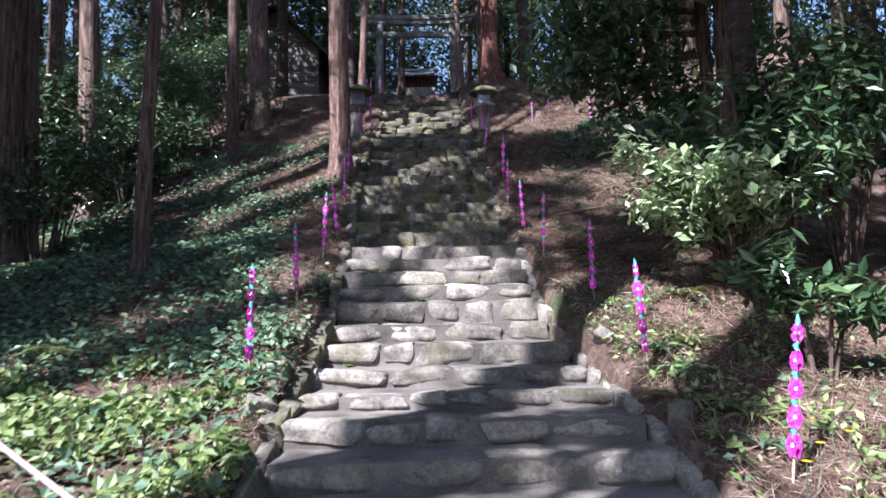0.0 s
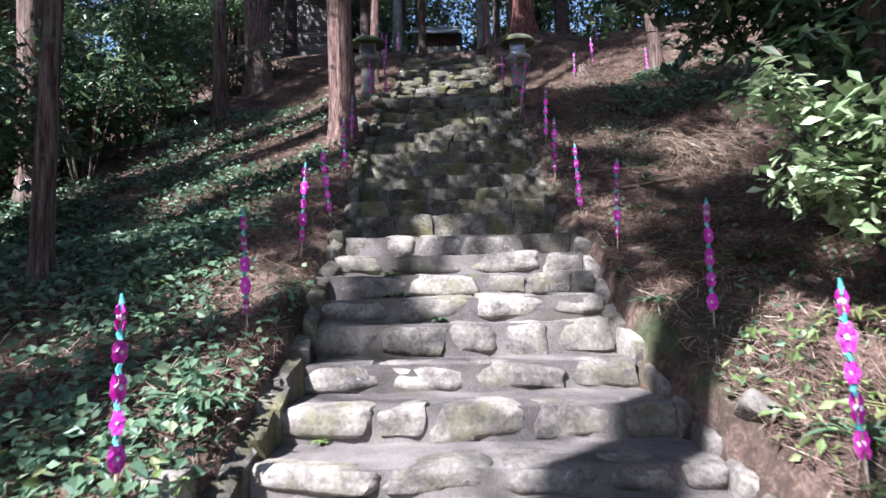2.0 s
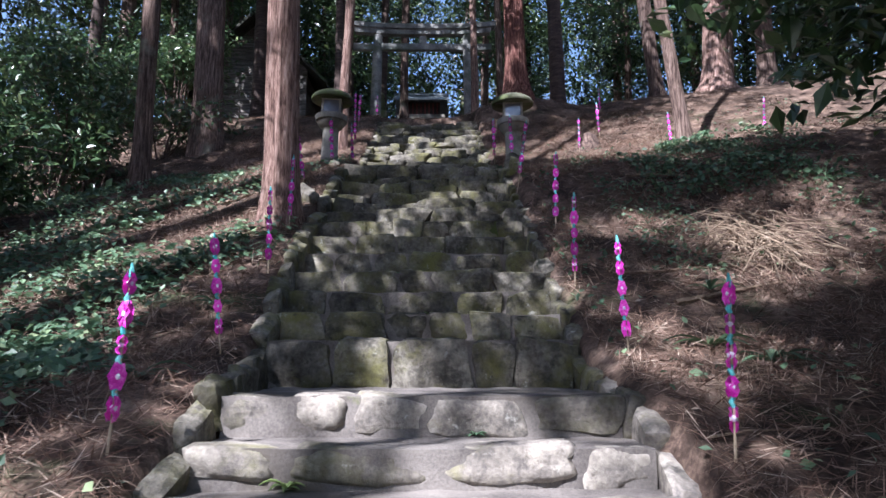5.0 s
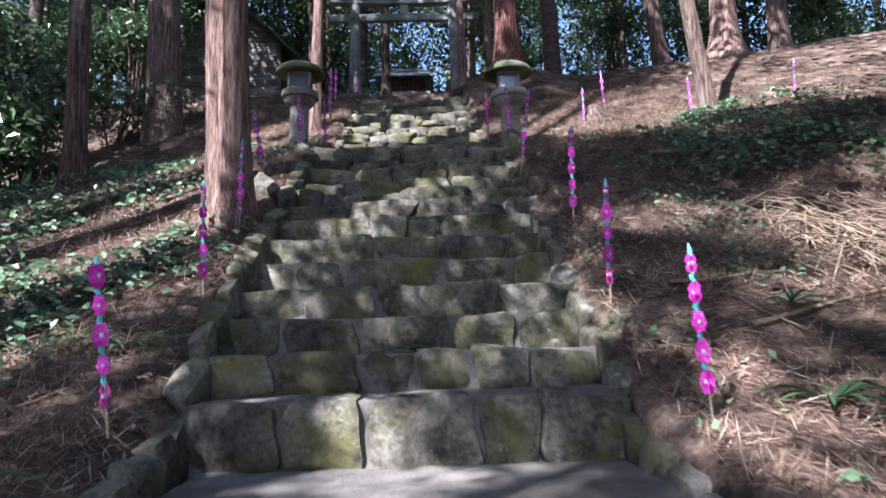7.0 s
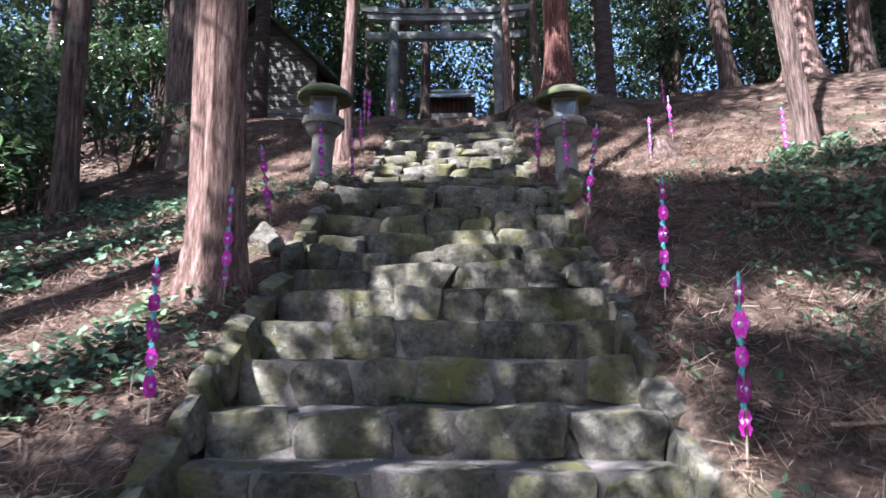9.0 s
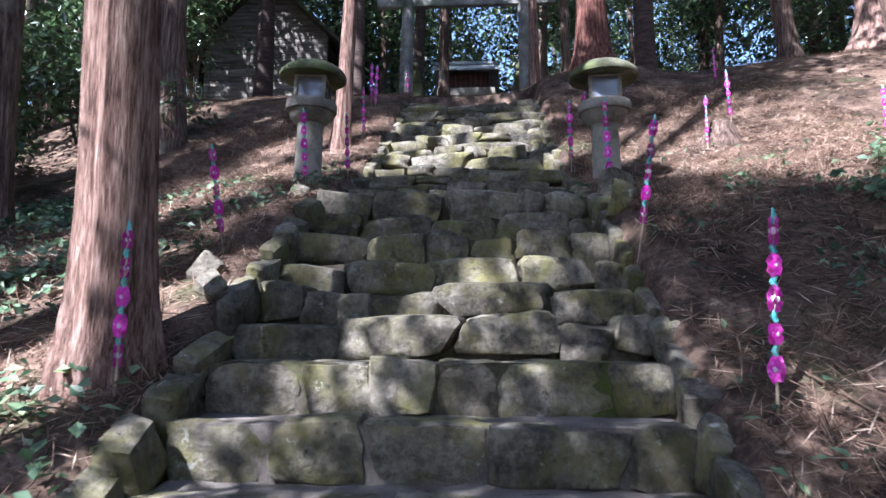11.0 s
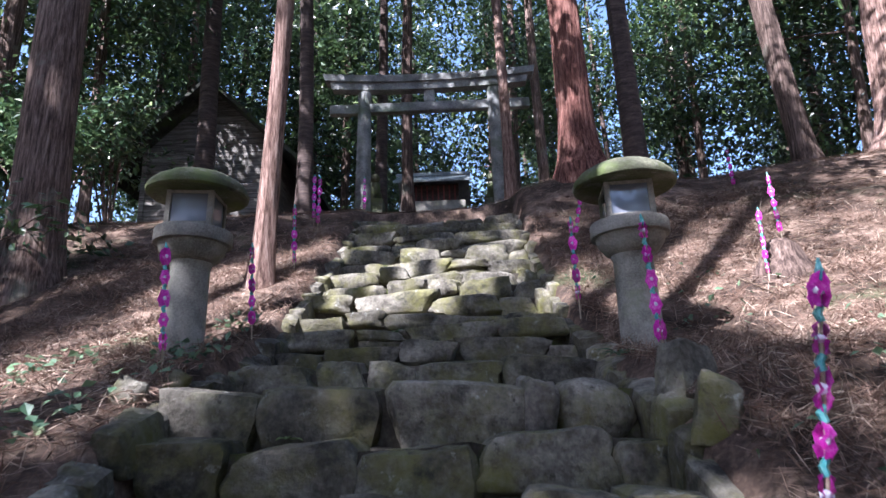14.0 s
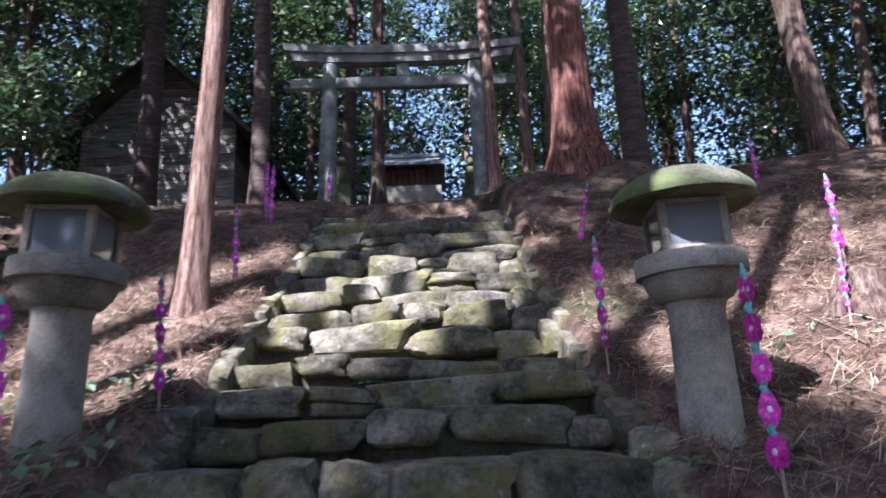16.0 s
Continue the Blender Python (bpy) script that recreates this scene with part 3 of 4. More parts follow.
tree(7.15, 17.3, 0.52, 17, (0.03, 0.0), 8.0, M_BARK_RED, 1.9, 11, "cedar with spreading roots on the crest of the slope")
tree(8.6, 17.9, 0.45, 16, (-0.02, 0.0), 8.0, seed=12)
tree(-1.62, 18.6, 0.27, 15, (-0.01, 0.0), 7.0, M_DARKWOOD, 1.3, 13, "dark cedar trunk standing beside the gate")
tree(1.68, 18.9, 0.2, 14, (0.0, 0.0), 7.0, M_BARK_RED, 1.3, 14, "thin reddish cedar in front of the gate")
tree(2.6, 21.2, 0.22, 15, (0.0, 0.0), 7.0, seed=15)
tree(-0.1, 21.2, 0.25, 15, (0.01, 0.0), 7.0, seed=16)
tree(-0.9, 23.6, 0.3, 15, (0.0, 0.0), 7.0, M_DARKWOOD, 1.3, 17)
tree(3.2, 22.0, 0.2, 15, (0.01, 0.0), 7.0, seed=18)
tree(-6.9, 21.5, 0.26, 15, (0.0, 0.0), 5.5, seed=19, low=True)
tree(-4.2, 20.8, 0.4, 16, (0.02, 0.0), 6.0, M_DARKWOOD, 1.3, 20)
tree(-8.0, 22.6, 0.3, 15, (0.0, 0.0), 1.0, seed=23, low=True, tall=1.5)
tree(-6.6, 25.5, 0.3, 15, (0.0, 0.0), 1.0, seed=24, low=True, tall=1.5)
tree(-6.9, 17.5, 0.3, 15, (0.0, 0.0), 6.5, seed=21)
tree(3.43, 4.5, 0.17, 11, (0.02, 0.0), 5.5, seed=22, flare=1.2, label="slender trunk rising through the broad-leaved shrub")
# the wood round about
wood = random.Random(77)
placed = []


def plant_wood(n, xr, yr, gap, crown, low, scale, allowed, tall=1.0):
    tries = made = 0
    while made < n and tries < 6000:
        tries += 1
        x, y = wood.uniform(*xr), wood.uniform(*yr)
        if not allowed(x, y) or any((x - a) ** 2 + (y - b) ** 2 < gap * gap for a, b in placed):
            continue
        placed.append((x, y))
        made += 1
        dia, top, lean, base, mat, size = wood.uniform(0.18, 0.42), wood.uniform(13, 18), wood.uniform(-0.03, 0.03), wood.uniform(*crown), M_BARK if wood.random() < 0.6 else M_DARKWOOD, wood.uniform(*scale)
        z = ground_z(x, y)
        flat = 1.0
        if trunk_shades(x, y, z, z + top):
            continue
        if y < 12 and x < 8:
            start = base
            while base < start + 7 and shades(x, y, z + base, z + base + 7.0 * size, 1.6 * size):
                base += 0.7
            if base >= start + 7:  # a thin young crown where nothing else leaves the gap open
                base, size, flat = start, size * 0.5, 0.5
        tree(x, y, dia, top, (lean, 0), base, mat, 1.35, 30 + len(placed), low=low, limbs=2, scale=size, tall=tall if flat == 1.0 else flat)


SUNNY = [(-0.24, 1.72, 3.5, 6.54), (-2.28, -0.7, 0.8, 2.4), (1.9, 3.2, 2.4, 3.8), (3.02, 4.32, 11.51, 13.9), (-2.38, -0.98, 7.37, 9.49), (-1.35, -0.33, 8.2, 10.41), (0.04, 1.34, 14.09, 15.65), (-2, -0.7, 10.59, 13.35), (2.0, 3.0, 7.5, 8.4), (2.6, 4.6, 12.3, 14.8), (0.4, 1.8, 8.0, 9.3), (2.6, 3.6, 3.9, 4.9)]


def shade_spot(x, y, mid):
    """Where the shadow of a crown whose middle is mid high falls on the slope."""
    h = 8.0
    for k in range(6):
        px, py = x + 0.581 * h, y + 0.721 * h
        h = mid - profile(py)
    return px, py


def sunny(x, y, crown, scale):
    px, py = shade_spot(x, y, ground_z(x, y) + crown + 3.2 * scale)
    m = 2.4 * scale
    return any(a - m < px < b + m and c - m < py < d + m for a, b, c, d in SUNNY)


def shade_tree(px, py, h, scale, seed):
    """Adds a mostly unseen tree, behind or beside the walker, to shade (px, py)."""
    for k in range(14):
        x, y = px - 0.581 * h, py - 0.721 * h
        base, z = profile(py) + h - 1.4 * scale, ground_z(x, y)
        if (x < -4.4 or y < -2.8) and not shades(x, y, base - 0.3 * scale, base + 2.0 * scale, 1.25 * scale) and not trunk_shades(x, y, z, base):
            placed.append((x, y))
            tree(x, y, 0.3, max(15, base - z + 1.5), (0, 0), base - z, M_BARK, 1.35, seed, scale=scale, limbs=2, tall=0.4)
            return 1
        h += 0.7
    return 0


# mostly unseen trees added where steps and banks need shade: x, y, height, size
for k, (px, py, h, s) in enumerate([(1.34, 1.2, 10, 0.28), (0.04, 11.33, 10, 0.7), (0.88, 11.79, 11, 0.6), (0.6, 12.62, 12.5, 0.55), (3.67, 6.54, 14, 0.7), (4.69, 8.02, 14.5, 0.5), (-2.38, 4.8, 10, 0.6), (3.02, 16.85, 12, 0.8), (-3.12, 10.13, 9, 0.6), (5.25, 5, 15, 0.7), (0.51, 2.1, 11, 0.25), (1.62, 2.3, 12.5, 0.28), (0.32, 10.59, 10, 0.35), (2.46, 9.86, 13.5, 0.3), (3.02, 10.78, 13, 0.3), (2.55, 9.03, 14.5, 0.25), (-0.14, 11.88, 9.5, 0.45), (1.34, 11.14, 10.5, 0.4), (0.6, 12.34, 9.5, 0.45), (1.25, 12.71, 11.5, 0.35), (-0.42, 11.24, 10.5, 0.35), (3.3, 8.38, 15, 0.4), (4.23, 9.3, 15, 0.4), (2.93, 7.28, 15.5, 0.3), (4.32, 7.1, 15, 0.4), (5.16, 10.22, 15, 0.5), (5.81, 11.33, 15, 0.5), (2.37, 8.38, 14, 0.25), (2.27, 15.01, 14, 0.35), (0.6, 16.3, 13, 0.45), (-0.33, 15.93, 12, 0.3), (1.72, 15.74, 13, 0.3), (2.46, 13.9, 14, 0.25), (0.69, 15.1, 13, 0.2), (4.13, 10.04, 15, 0.6), (5.06, 9.49, 16, 0.6), (2.18, 8.02, 14, 0.35), (1.81, 7.37, 13, 0.3), (2.74, 8.57, 15, 0.35), (0.97, 12.06, 13, 0.3), (-0.52, 12.8, 13, 0.3), (3.2, 10.22, 15, 0.35), (3.85, 10.87, 15, 0.35), (2.46, 9.4, 15, 0.25), (2.83, 7.74, 15, 0.25), (0.69, 7.28, 13, 0.25), (1.53, 19.79, 13, 0.6), (0.23, 19.42, 13, 0.5), (1.53, 4.6, 13, 0.22), (0.04, 4.9, 13, 0.2), (0.69, 3.3, 13, 0.25), (3.95, 5.4, 14, 0.5), (2.46, 7.1, 15, 0.4), (3.2, 9.12, 15, 0.35), (1.34, 13.54, 14, 0.35), (-1.45, 12.8, 12, 0.35), (-1.17, 15.93, 12, 0.4), (4.32, 10.41, 14, 0.4), (-0.61, 6.27, 10, 0.35), (6.55, 9.67, 15.5, 0.5), (0.5, 12.5, 11, 0.45), (1.2, 12.9, 12, 0.4), (-0.3, 13.0, 11.5, 0.4), (0.6, 10.6, 12, 0.4), (0.0, 10.2, 12.5, 0.3), (1.2, 10.4, 11.5, 0.3), (0.6, 11.4, 12, 0.4), (-0.5, 11.2, 12.5, 0.35), (0.3, 13.3, 13, 0.35), (1.1, 12.2, 13.5, 0.35), (-0.4, 12.2, 13, 0.35), (0.7, 9.9, 13, 0.25), (-0.3, 10.7, 13, 0.3), (-1.2, 3.6, 10, 0.22), (2.9, 5.6, 13, 0.4), (2.7, 6.3, 14, 0.3), (3.4, 6.6, 14, 0.35), (3.3, 5.0, 13.5, 0.3)]):
    shade_tree(px, py, h, s, 400 + k)
# further small crowns added at random to dapple the slopes with shade
dapple = random.Random(21)
made = 0
while made < 60:
    px, py, h = dapple.uniform(-3.4, 6.6), dapple.uniform(4.0, 18.0), dapple.uniform(9, 16)
    x, y = px - 0.581 * h, py - 0.721 * h
    if any(a - 0.6 < px < b + 0.6 and c - 0.6 < py < d + 0.6 for a, b, c, d in SUNNY) or any((x - a) ** 2 + (y - b) ** 2 < 0.8 for a, b in placed):
        continue
    made += shade_tree(px, py, h, dapple.uniform(0.28, 0.45), 500 + made)
plant_wood(18, (-20, -4.3), (-2, 19), 1.9, (3.5, 6.5), False, (0.8, 1.2), lambda x, y: not sunny(x, y, 5.0, 1.0))
# unseen trees added behind the start to hold back the sun
plant_wood(12, (-16, 12), (-16, -4), 2.1, (6.0, 9.0), False, (0.8, 1.1), lambda x, y: not sunny(x, y, 7.5, 1.0))
plant_wood(18, (8.5, 24), (-4, 18), 2.2, (3.0, 6.0), False, (0.9, 1.3), lambda x, y: True)
plant_wood(10, (5.2, 8.5), (-4, 9), 1.9, (4.0, 6.5), False, (0.9, 1.2), lambda x, y: not sunny(x, y, 5.2, 1.0))
plant_wood(20, (-22, 26), (19, 28), 1.8, (3.0, 6.0), True, (0.9, 1.2), lambda x, y: not (-8.0 < x < 4.2 and y < 27))
plant_wood(10, (-5, 6.5), (27.5, 36), 1.5, (0.5, 3.0), True, (0.9, 1.2), lambda x, y: True, 1.9)
plant_wood(9, (5, 16), (22, 34), 1.8, (0.8, 4.0), True, (0.9, 1.2), lambda x, y: True, 1.8)
plant_wood(4, (-10, -3.5), (26.5, 33), 1.6, (0.5, 3.0), True, (0.9, 1.2), lambda x, y: True, 1.8)
plant_wood(22, (-26, 34), (27, 44), 2.2, (1.0, 5.0), True, (0.9, 1.3), lambda x, y: True, 1.5)


# tall slender trees added unseen behind the start; their crowns shade the needle slope
for k, (px, py, h, size) in enumerate([(4.5, 10.5, 19.0, 0.55), (3.7, 9.7, 18.0, 0.35), (2.4, 8.2, 16.0, 0.3), (1.4, 7.0, 14.2, 0.28)]):
    x, y = px - 0.581 * h, py - 0.721 * h
    base = profile(py) + h - 1.4 * size - ground_z(x, y)
    tree(x, y, 0.2, base + 1.5, (0, 0), base, M_BARK, 1.3, 900 + k, scale=size, limbs=2, tall=0.4)


# ---- shrubs ----
def shrub(name, x, y, radius, height, mat, leaves, length, width, seed, label, stems=6, group="", root=(0, 0)):
    """A many-stemmed bush: bent stems, and leaves in whorls at their ends."""
    g = np.random.default_rng(seed)
    t = thing(name, label, "shrub", group, at=(x, y, ground_z(x, y)))
    bm = bmesh.new()
    tips = []
    for k in range(stems):
        a = g.uniform(0, 6.28)
        tip = Vector((radius * g.uniform(0.3, 1) * math.cos(a), radius * g.uniform(0.3, 1) * math.sin(a), height * g.uniform(0.55, 1.0)))
        mid = Vector((tip.x * 0.35 + root[0] * 0.6, tip.y * 0.35 + root[1] * 0.6, tip.z * 0.62))
        tube(bm, [(0.05 * math.cos(a) + root[0], 0.05 * math.sin(a) + root[1], -0.1), mid, tip], [0.02, 0.012, 0.004], 5)
        for j in range(5):
            b = mid.lerp(tip, g.uniform(0.1, 1))
            e = b + Vector((g.normal() * 0.28 * radius, g.normal() * 0.28 * radius, g.uniform(-0.05, 0.3) * height * 0.5))
            tube(bm, [b, (b + e) / 2 + Vector((0, 0, 0.03)), e], [0.007, 0.005, 0.002], 4)
            tips += [e, (b + e) / 2]
        tips.append(tip)
    tagged(part("stem_tangle", bm, M_BARK, t), kind="stuff")
    tips = np.array([tuple(p) for p in tips])
    whorl = tips[g.integers(0, len(tips), leaves)]
    off = g.normal(size=(leaves, 3)) * np.array([0.13, 0.13, 0.09]) * max(radius, 0.5)
    me = leaves_mesh("leaves", whorl + off, off * 2 + np.array([0, 0, 0.5]) + g.normal(size=(leaves, 3)) * 0.25, length, width, mat, g, 0.2, 0.15)
    shared("leaves", me, t, Matrix())
    return t


# sunlit laurel clump painted pale, the shaded clumps painted with the darker leaf
shrub("laurel_bush", 2.9, 3.9, 0.65, 1.42, M_LEAF_SUNLIT, 2500, 0.105, 0.05, 1, "broad-leaved laurel bush with pale sunlit leaves beside the steps", 9, root=(0.6, 0.5))
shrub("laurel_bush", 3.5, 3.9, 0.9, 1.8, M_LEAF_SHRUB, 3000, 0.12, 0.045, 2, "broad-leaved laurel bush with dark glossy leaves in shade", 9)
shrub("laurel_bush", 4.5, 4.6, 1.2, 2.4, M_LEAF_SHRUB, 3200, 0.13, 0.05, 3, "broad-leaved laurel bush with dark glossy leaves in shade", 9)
shrub("laurel_bush", 3.1, 2.7, 0.5, 0.8, M_LEAF_SHRUB, 900, 0.15, 0.045, 4, "low evergreen shrub with long dark leaves", 6)
# evergreen camellia whose low boughs hang over the slope
camellia = thing("camellia_tree", "evergreen camellia with low hanging boughs of glossy dark leaves", "tree", at=(3.45, 4.85, ground_z(3.45, 4.85)))
part("trunk", trunk_bm(0.16, 4.5, (-0.05, 0.0), 1.2, 44, 10), M_BARK, camellia)
cg = np.random.default_rng(9)
tips = []
for k in range(11):
    a = 6.28 * k / 11 + 0.3
    b = Vector((-0.05 * 2.2, 0, 1.5 + 0.22 * k))
    e = Vector((1.55 * math.cos(a), 1.0 * math.sin(a), 1.35 + 0.2 * k))
    part("bough", tube(bmesh.new(), [b, (b + e) / 2 + Vector((0, 0, 0.2)), e], [0.035, 0.02, 0.006], 6), M_BARK, camellia)
    tips += [tuple(b.lerp(e, f)) for f in (0.4, 0.6, 0.75, 0.9, 1.0)]
tips = np.array(tips)
cc = tips[cg.integers(0, len(tips), 8500)] + np.clip(cg.normal(size=(8500, 3)), -1.5, 1.5) * np.array([0.26, 0.2, 0.17])
shared("leaves", leaves_mesh("leaves", cc, cg.normal(size=(8500, 3)) * 0.4 + np.array([0, -0.15, 0.6]), 0.125, 0.058, M_LEAF_SHRUB, cg, 0.2, 0.3), camellia, Matrix())

brush = random.Random(5)
count = 0
for x0, x1, y0, y1, n, hmin, hmax in ((-6.6, -4.1, 9.0, 18, 18, 1.1, 2.2), (-10, -4.0, 3, 10, 26, 1.2, 2.6), (-10, -4.6, 10, 19, 28, 1.5, 3.0), (9, 18, 16, 26, 14, 1.2, 2.6), (-14, -8, 19, 27, 10, 1.5, 3.0), (-7, 8, 26, 32, 12, 1.2, 2.4), (5.6, 9, 2, 9, 10, 1.0, 2.2)):
    for k in range(n):
        count += 1
        x, y = brush.uniform(x0, x1), brush.uniform(y0, y1)
        shrub("understory_shrub", x, y, brush.uniform(0.8, 1.3), brush.uniform(hmin, hmax), M_LEAF_SHRUB if x < 0 and y < 20 else M_LEAF_FAR, 950, 0.13, 0.055, 300 + count, "dense dark-green understory shrub in the shade of the cedars", 6, "understory shrubs")


# ---- stone lanterns ----
def lantern(x, y, z, turn, tilt, label):
    t = thing("stone_lantern", label, "stone lantern", "pair of stone lanterns", at=(x, y, z))
    t.rotation_euler, t.scale = (0, radians(tilt), radians(turn)), (0.9, 0.9, 0.9)
    part("column", lathe(bmesh.new(), [(0.145, -0.3), (0.143, 0.0), (0.138, 0.1), (0.132, 0.4), (0.128, 0.62), (0.132, 0.635), (0.14, 0.655), (0.14, 0.69)], 28, 0.025, x), M_GRANITE, t, "pitted grey stone column")
    part("platform", lathe(bmesh.new(), [(0.14, 0.66), (0.172, 0.678), (0.214, 0.735), (0.226, 0.776), (0.228, 0.784), (0.256, 0.788), (0.258, 0.794), (0.258, 0.872), (0.254, 0.88), (0.16, 0.886)], 32, 0.012, x + 3), M_GRANITE, t, "round stone platform")
    w, z0, z1, p = 0.158, 0.885, 1.135, 0.036
    firebox = part("firebox", box(bmesh.new(), (-w + p, -w + p, z0 + 0.001), (w - p, w - p, z0 + 0.012)), M_GRANITE, t, "square stone firebox", False)
    for sx in (-1, 1):
        for sy in (-1, 1):
            part("post", box(bmesh.new(), (sx * w - p / 2 * (1 + sx), sy * w - p / 2 * (1 + sy), z0), (sx * w + p / 2 * (1 - sx), sy * w + p / 2 * (1 - sy), z1), bevel=0.003), M_GRANITE, firebox, smooth=False)
    for k in range(4):
        m = pose(0, 0, 0, 0, 0, 90 * k)
        part("rail", box(bmesh.new(), (-w + p, -w + 0.004, z0 + 0.002), (w - p, -w + p - 0.004, z0 + 0.03), m), M_GRANITE, firebox, smooth=False)
        part("rail", box(bmesh.new(), (-w + p, -w + 0.004, z1 - 0.022), (w - p, -w + p - 0.004, z1 - 0.001), m), M_GRANITE, firebox, smooth=False)
    for k in range(4):
        m = pose(0, 0, 0, 0, 0, 90 * k)
        part("pane", box(bmesh.new(), (-w + p + 0.001, -w + 0.014, z0 + 0.031), (w - p - 0.001, -w + 0.02, z1 - 0.023), m), M_GLASS, firebox, "dull grey glass pane", False)
    part("roof", lathe(bmesh.new(), [(0.10, 1.137), (0.28, 1.142), (0.32, 1.128), (0.34, 1.138), (0.345, 1.158), (0.332, 1.19), (0.292, 1.232), (0.23, 1.27), (0.16, 1.296), (0.09, 1.31), (0.03, 1.315)], 36, 0.02, x + 8), M_GRANITE_MOSS, t, "mossy mushroom-shaped stone roof")
    return t


lantern(-0.8, 12.38, 5.39, 3, 2.0, "tall grey stone lantern with a mossy round roof on the bank")
lantern(1.89, 12.36, 5.33, -4, -0.8, "tall grey stone lantern with a mossy round roof on the bank")

# ---- torii gate over the head of the stairs ----
gate = thing("torii_gate", "weathered grey torii gate with two leaning pillars over the steps", "gate", at=(0.42, 19.5, 8.62))
gate.scale = (1.08, 1.08, 1.08)
for sx in (-1, 1):
    part("pillar", lathe(bmesh.new(), [(0.135, -0.4), (0.132, 0.0), (0.125, 0.6), (0.115, 1.4), (0.108, 2.24)], 20, 0.015, sx), M_TORII, gate).matrix_basis = Matrix.Translation((sx * 1.12, 0, 0)) @ Matrix(((1, 0, -sx * 0.04, 0), (0, 1, 0, 0), (0, 0, 1, 0), (0, 0, 0, 1)))
    part("base_stone", lathe(bmesh.new(), [(0.2, -0.4), (0.2, 0.05), (0.18, 0.09), (0.14, 0.1)], 20, 0.02, sx), M_TORII, gate).location = (sx * 1.12, 0, 0)
part("tie_beam", box(bmesh.new(), (-1.66, -0.06, 1.86), (1.66, 0.06, 2.03), bevel=0.012), M_TORII, gate, smooth=False)
part("strut", box(bmesh.new(), (-0.09, -0.05, 2.03), (0.09, 0.05, 2.25), bevel=0.01), M_TORII, gate, smooth=False)


def curved_beam(z, half, deep, thick, up):
    bm = bmesh.new()
    rows = []
    for k in range(17):
        u = k / 8 - 1
        c = z + up * abs(u) ** 2.4
        rows.append([bm.verts.new((u * half + (0.04 * u if j in (1, 2) else 0), a, b)) for j, (a, b) in enumerate(((-deep, c), (-deep, c + thick), (deep, c + thick), (deep, c)))])
    for a, b in zip(rows, rows[1:]):
        for k in range(4):
            bm.faces.new((a[k], b[k], b[(k + 1) % 4], a[(k + 1) % 4]))
    bm.faces.new(rows[0])
    bm.faces.new(rows[-1][::-1])
    bmesh.ops.recalc_face_normals(bm, faces=bm.faces[:])
    return bm


part("lower_lintel", curved_beam(2.25, 1.62, 0.09, 0.13, 0.06), M_TORII, gate, smooth=False)
part("top_lintel", curved_beam(2.383, 1.74, 0.13, 0.12, 0.08), M_TORII, gate, smooth=False)

# ---- small shrine building beyond the gate ----
SY = 22.6
sz = ground_z(0.32, SY) + 0.28
shrine = thing("small_shrine", "low wooden shrine hall with grey metal roof and red lattice", "shrine", at=(0.32, SY, sz))
shrine.scale = (0.85, 0.85, 0.85)
part("stone_base", box(bmesh.new(), (-0.85, -0.3, -0.4), (0.85, 1.3, 0.22), bevel=0.02), M_GRANITE, shrine, smooth=False)
part("wall", box(bmesh.new(), (-0.68, 0.0, 0.22), (0.68, 1.1, 0.78), bevel=0.01), M_DARKWOOD, shrine, smooth=False)
for k in range(9):
    part("lattice_bar", box(bmesh.new(), (-0.6 + 0.145 * k, -0.03, 0.3), (-0.56 + 0.145 * k, -0.002, 0.72)), M_REDWOOD, shrine, smooth=False)
part("sill", box(bmesh.new(), (-0.72, -0.05, 0.23), (0.72, -0.002, 0.29), bevel=0.005), M_REDWOOD, shrine, smooth=False)
roof = bmesh.new()
for s in (-1, 1):
    vs = [roof.verts.new(p) for p in ((-0.95, 0.55, 1.22), (0.95, 0.55, 1.22), (1.0, 0.55 + s * 0.98, 0.74), (-1.0, 0.55 + s * 0.98, 0.74))]
    ws = [roof.verts.new((v.co.x, v.co.y, v.co.z - 0.05)) for v in vs]
    roof.faces.new(vs), roof.faces.new(ws[::-1])
    for k in range(4):
        roof.faces.new((vs[k], ws[k], ws[(k + 1) % 4], vs[(k + 1) % 4]))
bmesh.ops.recalc_face_normals(roof, faces=roof.faces[:])
roof_ob = part("roof", roof, M_SLATE, shrine, "grey metal roof", False)
for k in range(12):
    x = -0.88 + 0.16 * k
    seam = tube(bmesh.new(), [(x, 0.53, 1.235), (x * 1.05, -0.42, 0.752)], [0.012, 0.012], 5)
    part("roof_seam", seam, M_SLATE, roof_ob)
part("ridge", box(bmesh.new(), (-1.0, 0.46, 1.2), (1.0, 0.64, 1.31), bevel=0.02), M_SLATE, roof_ob, smooth=False)


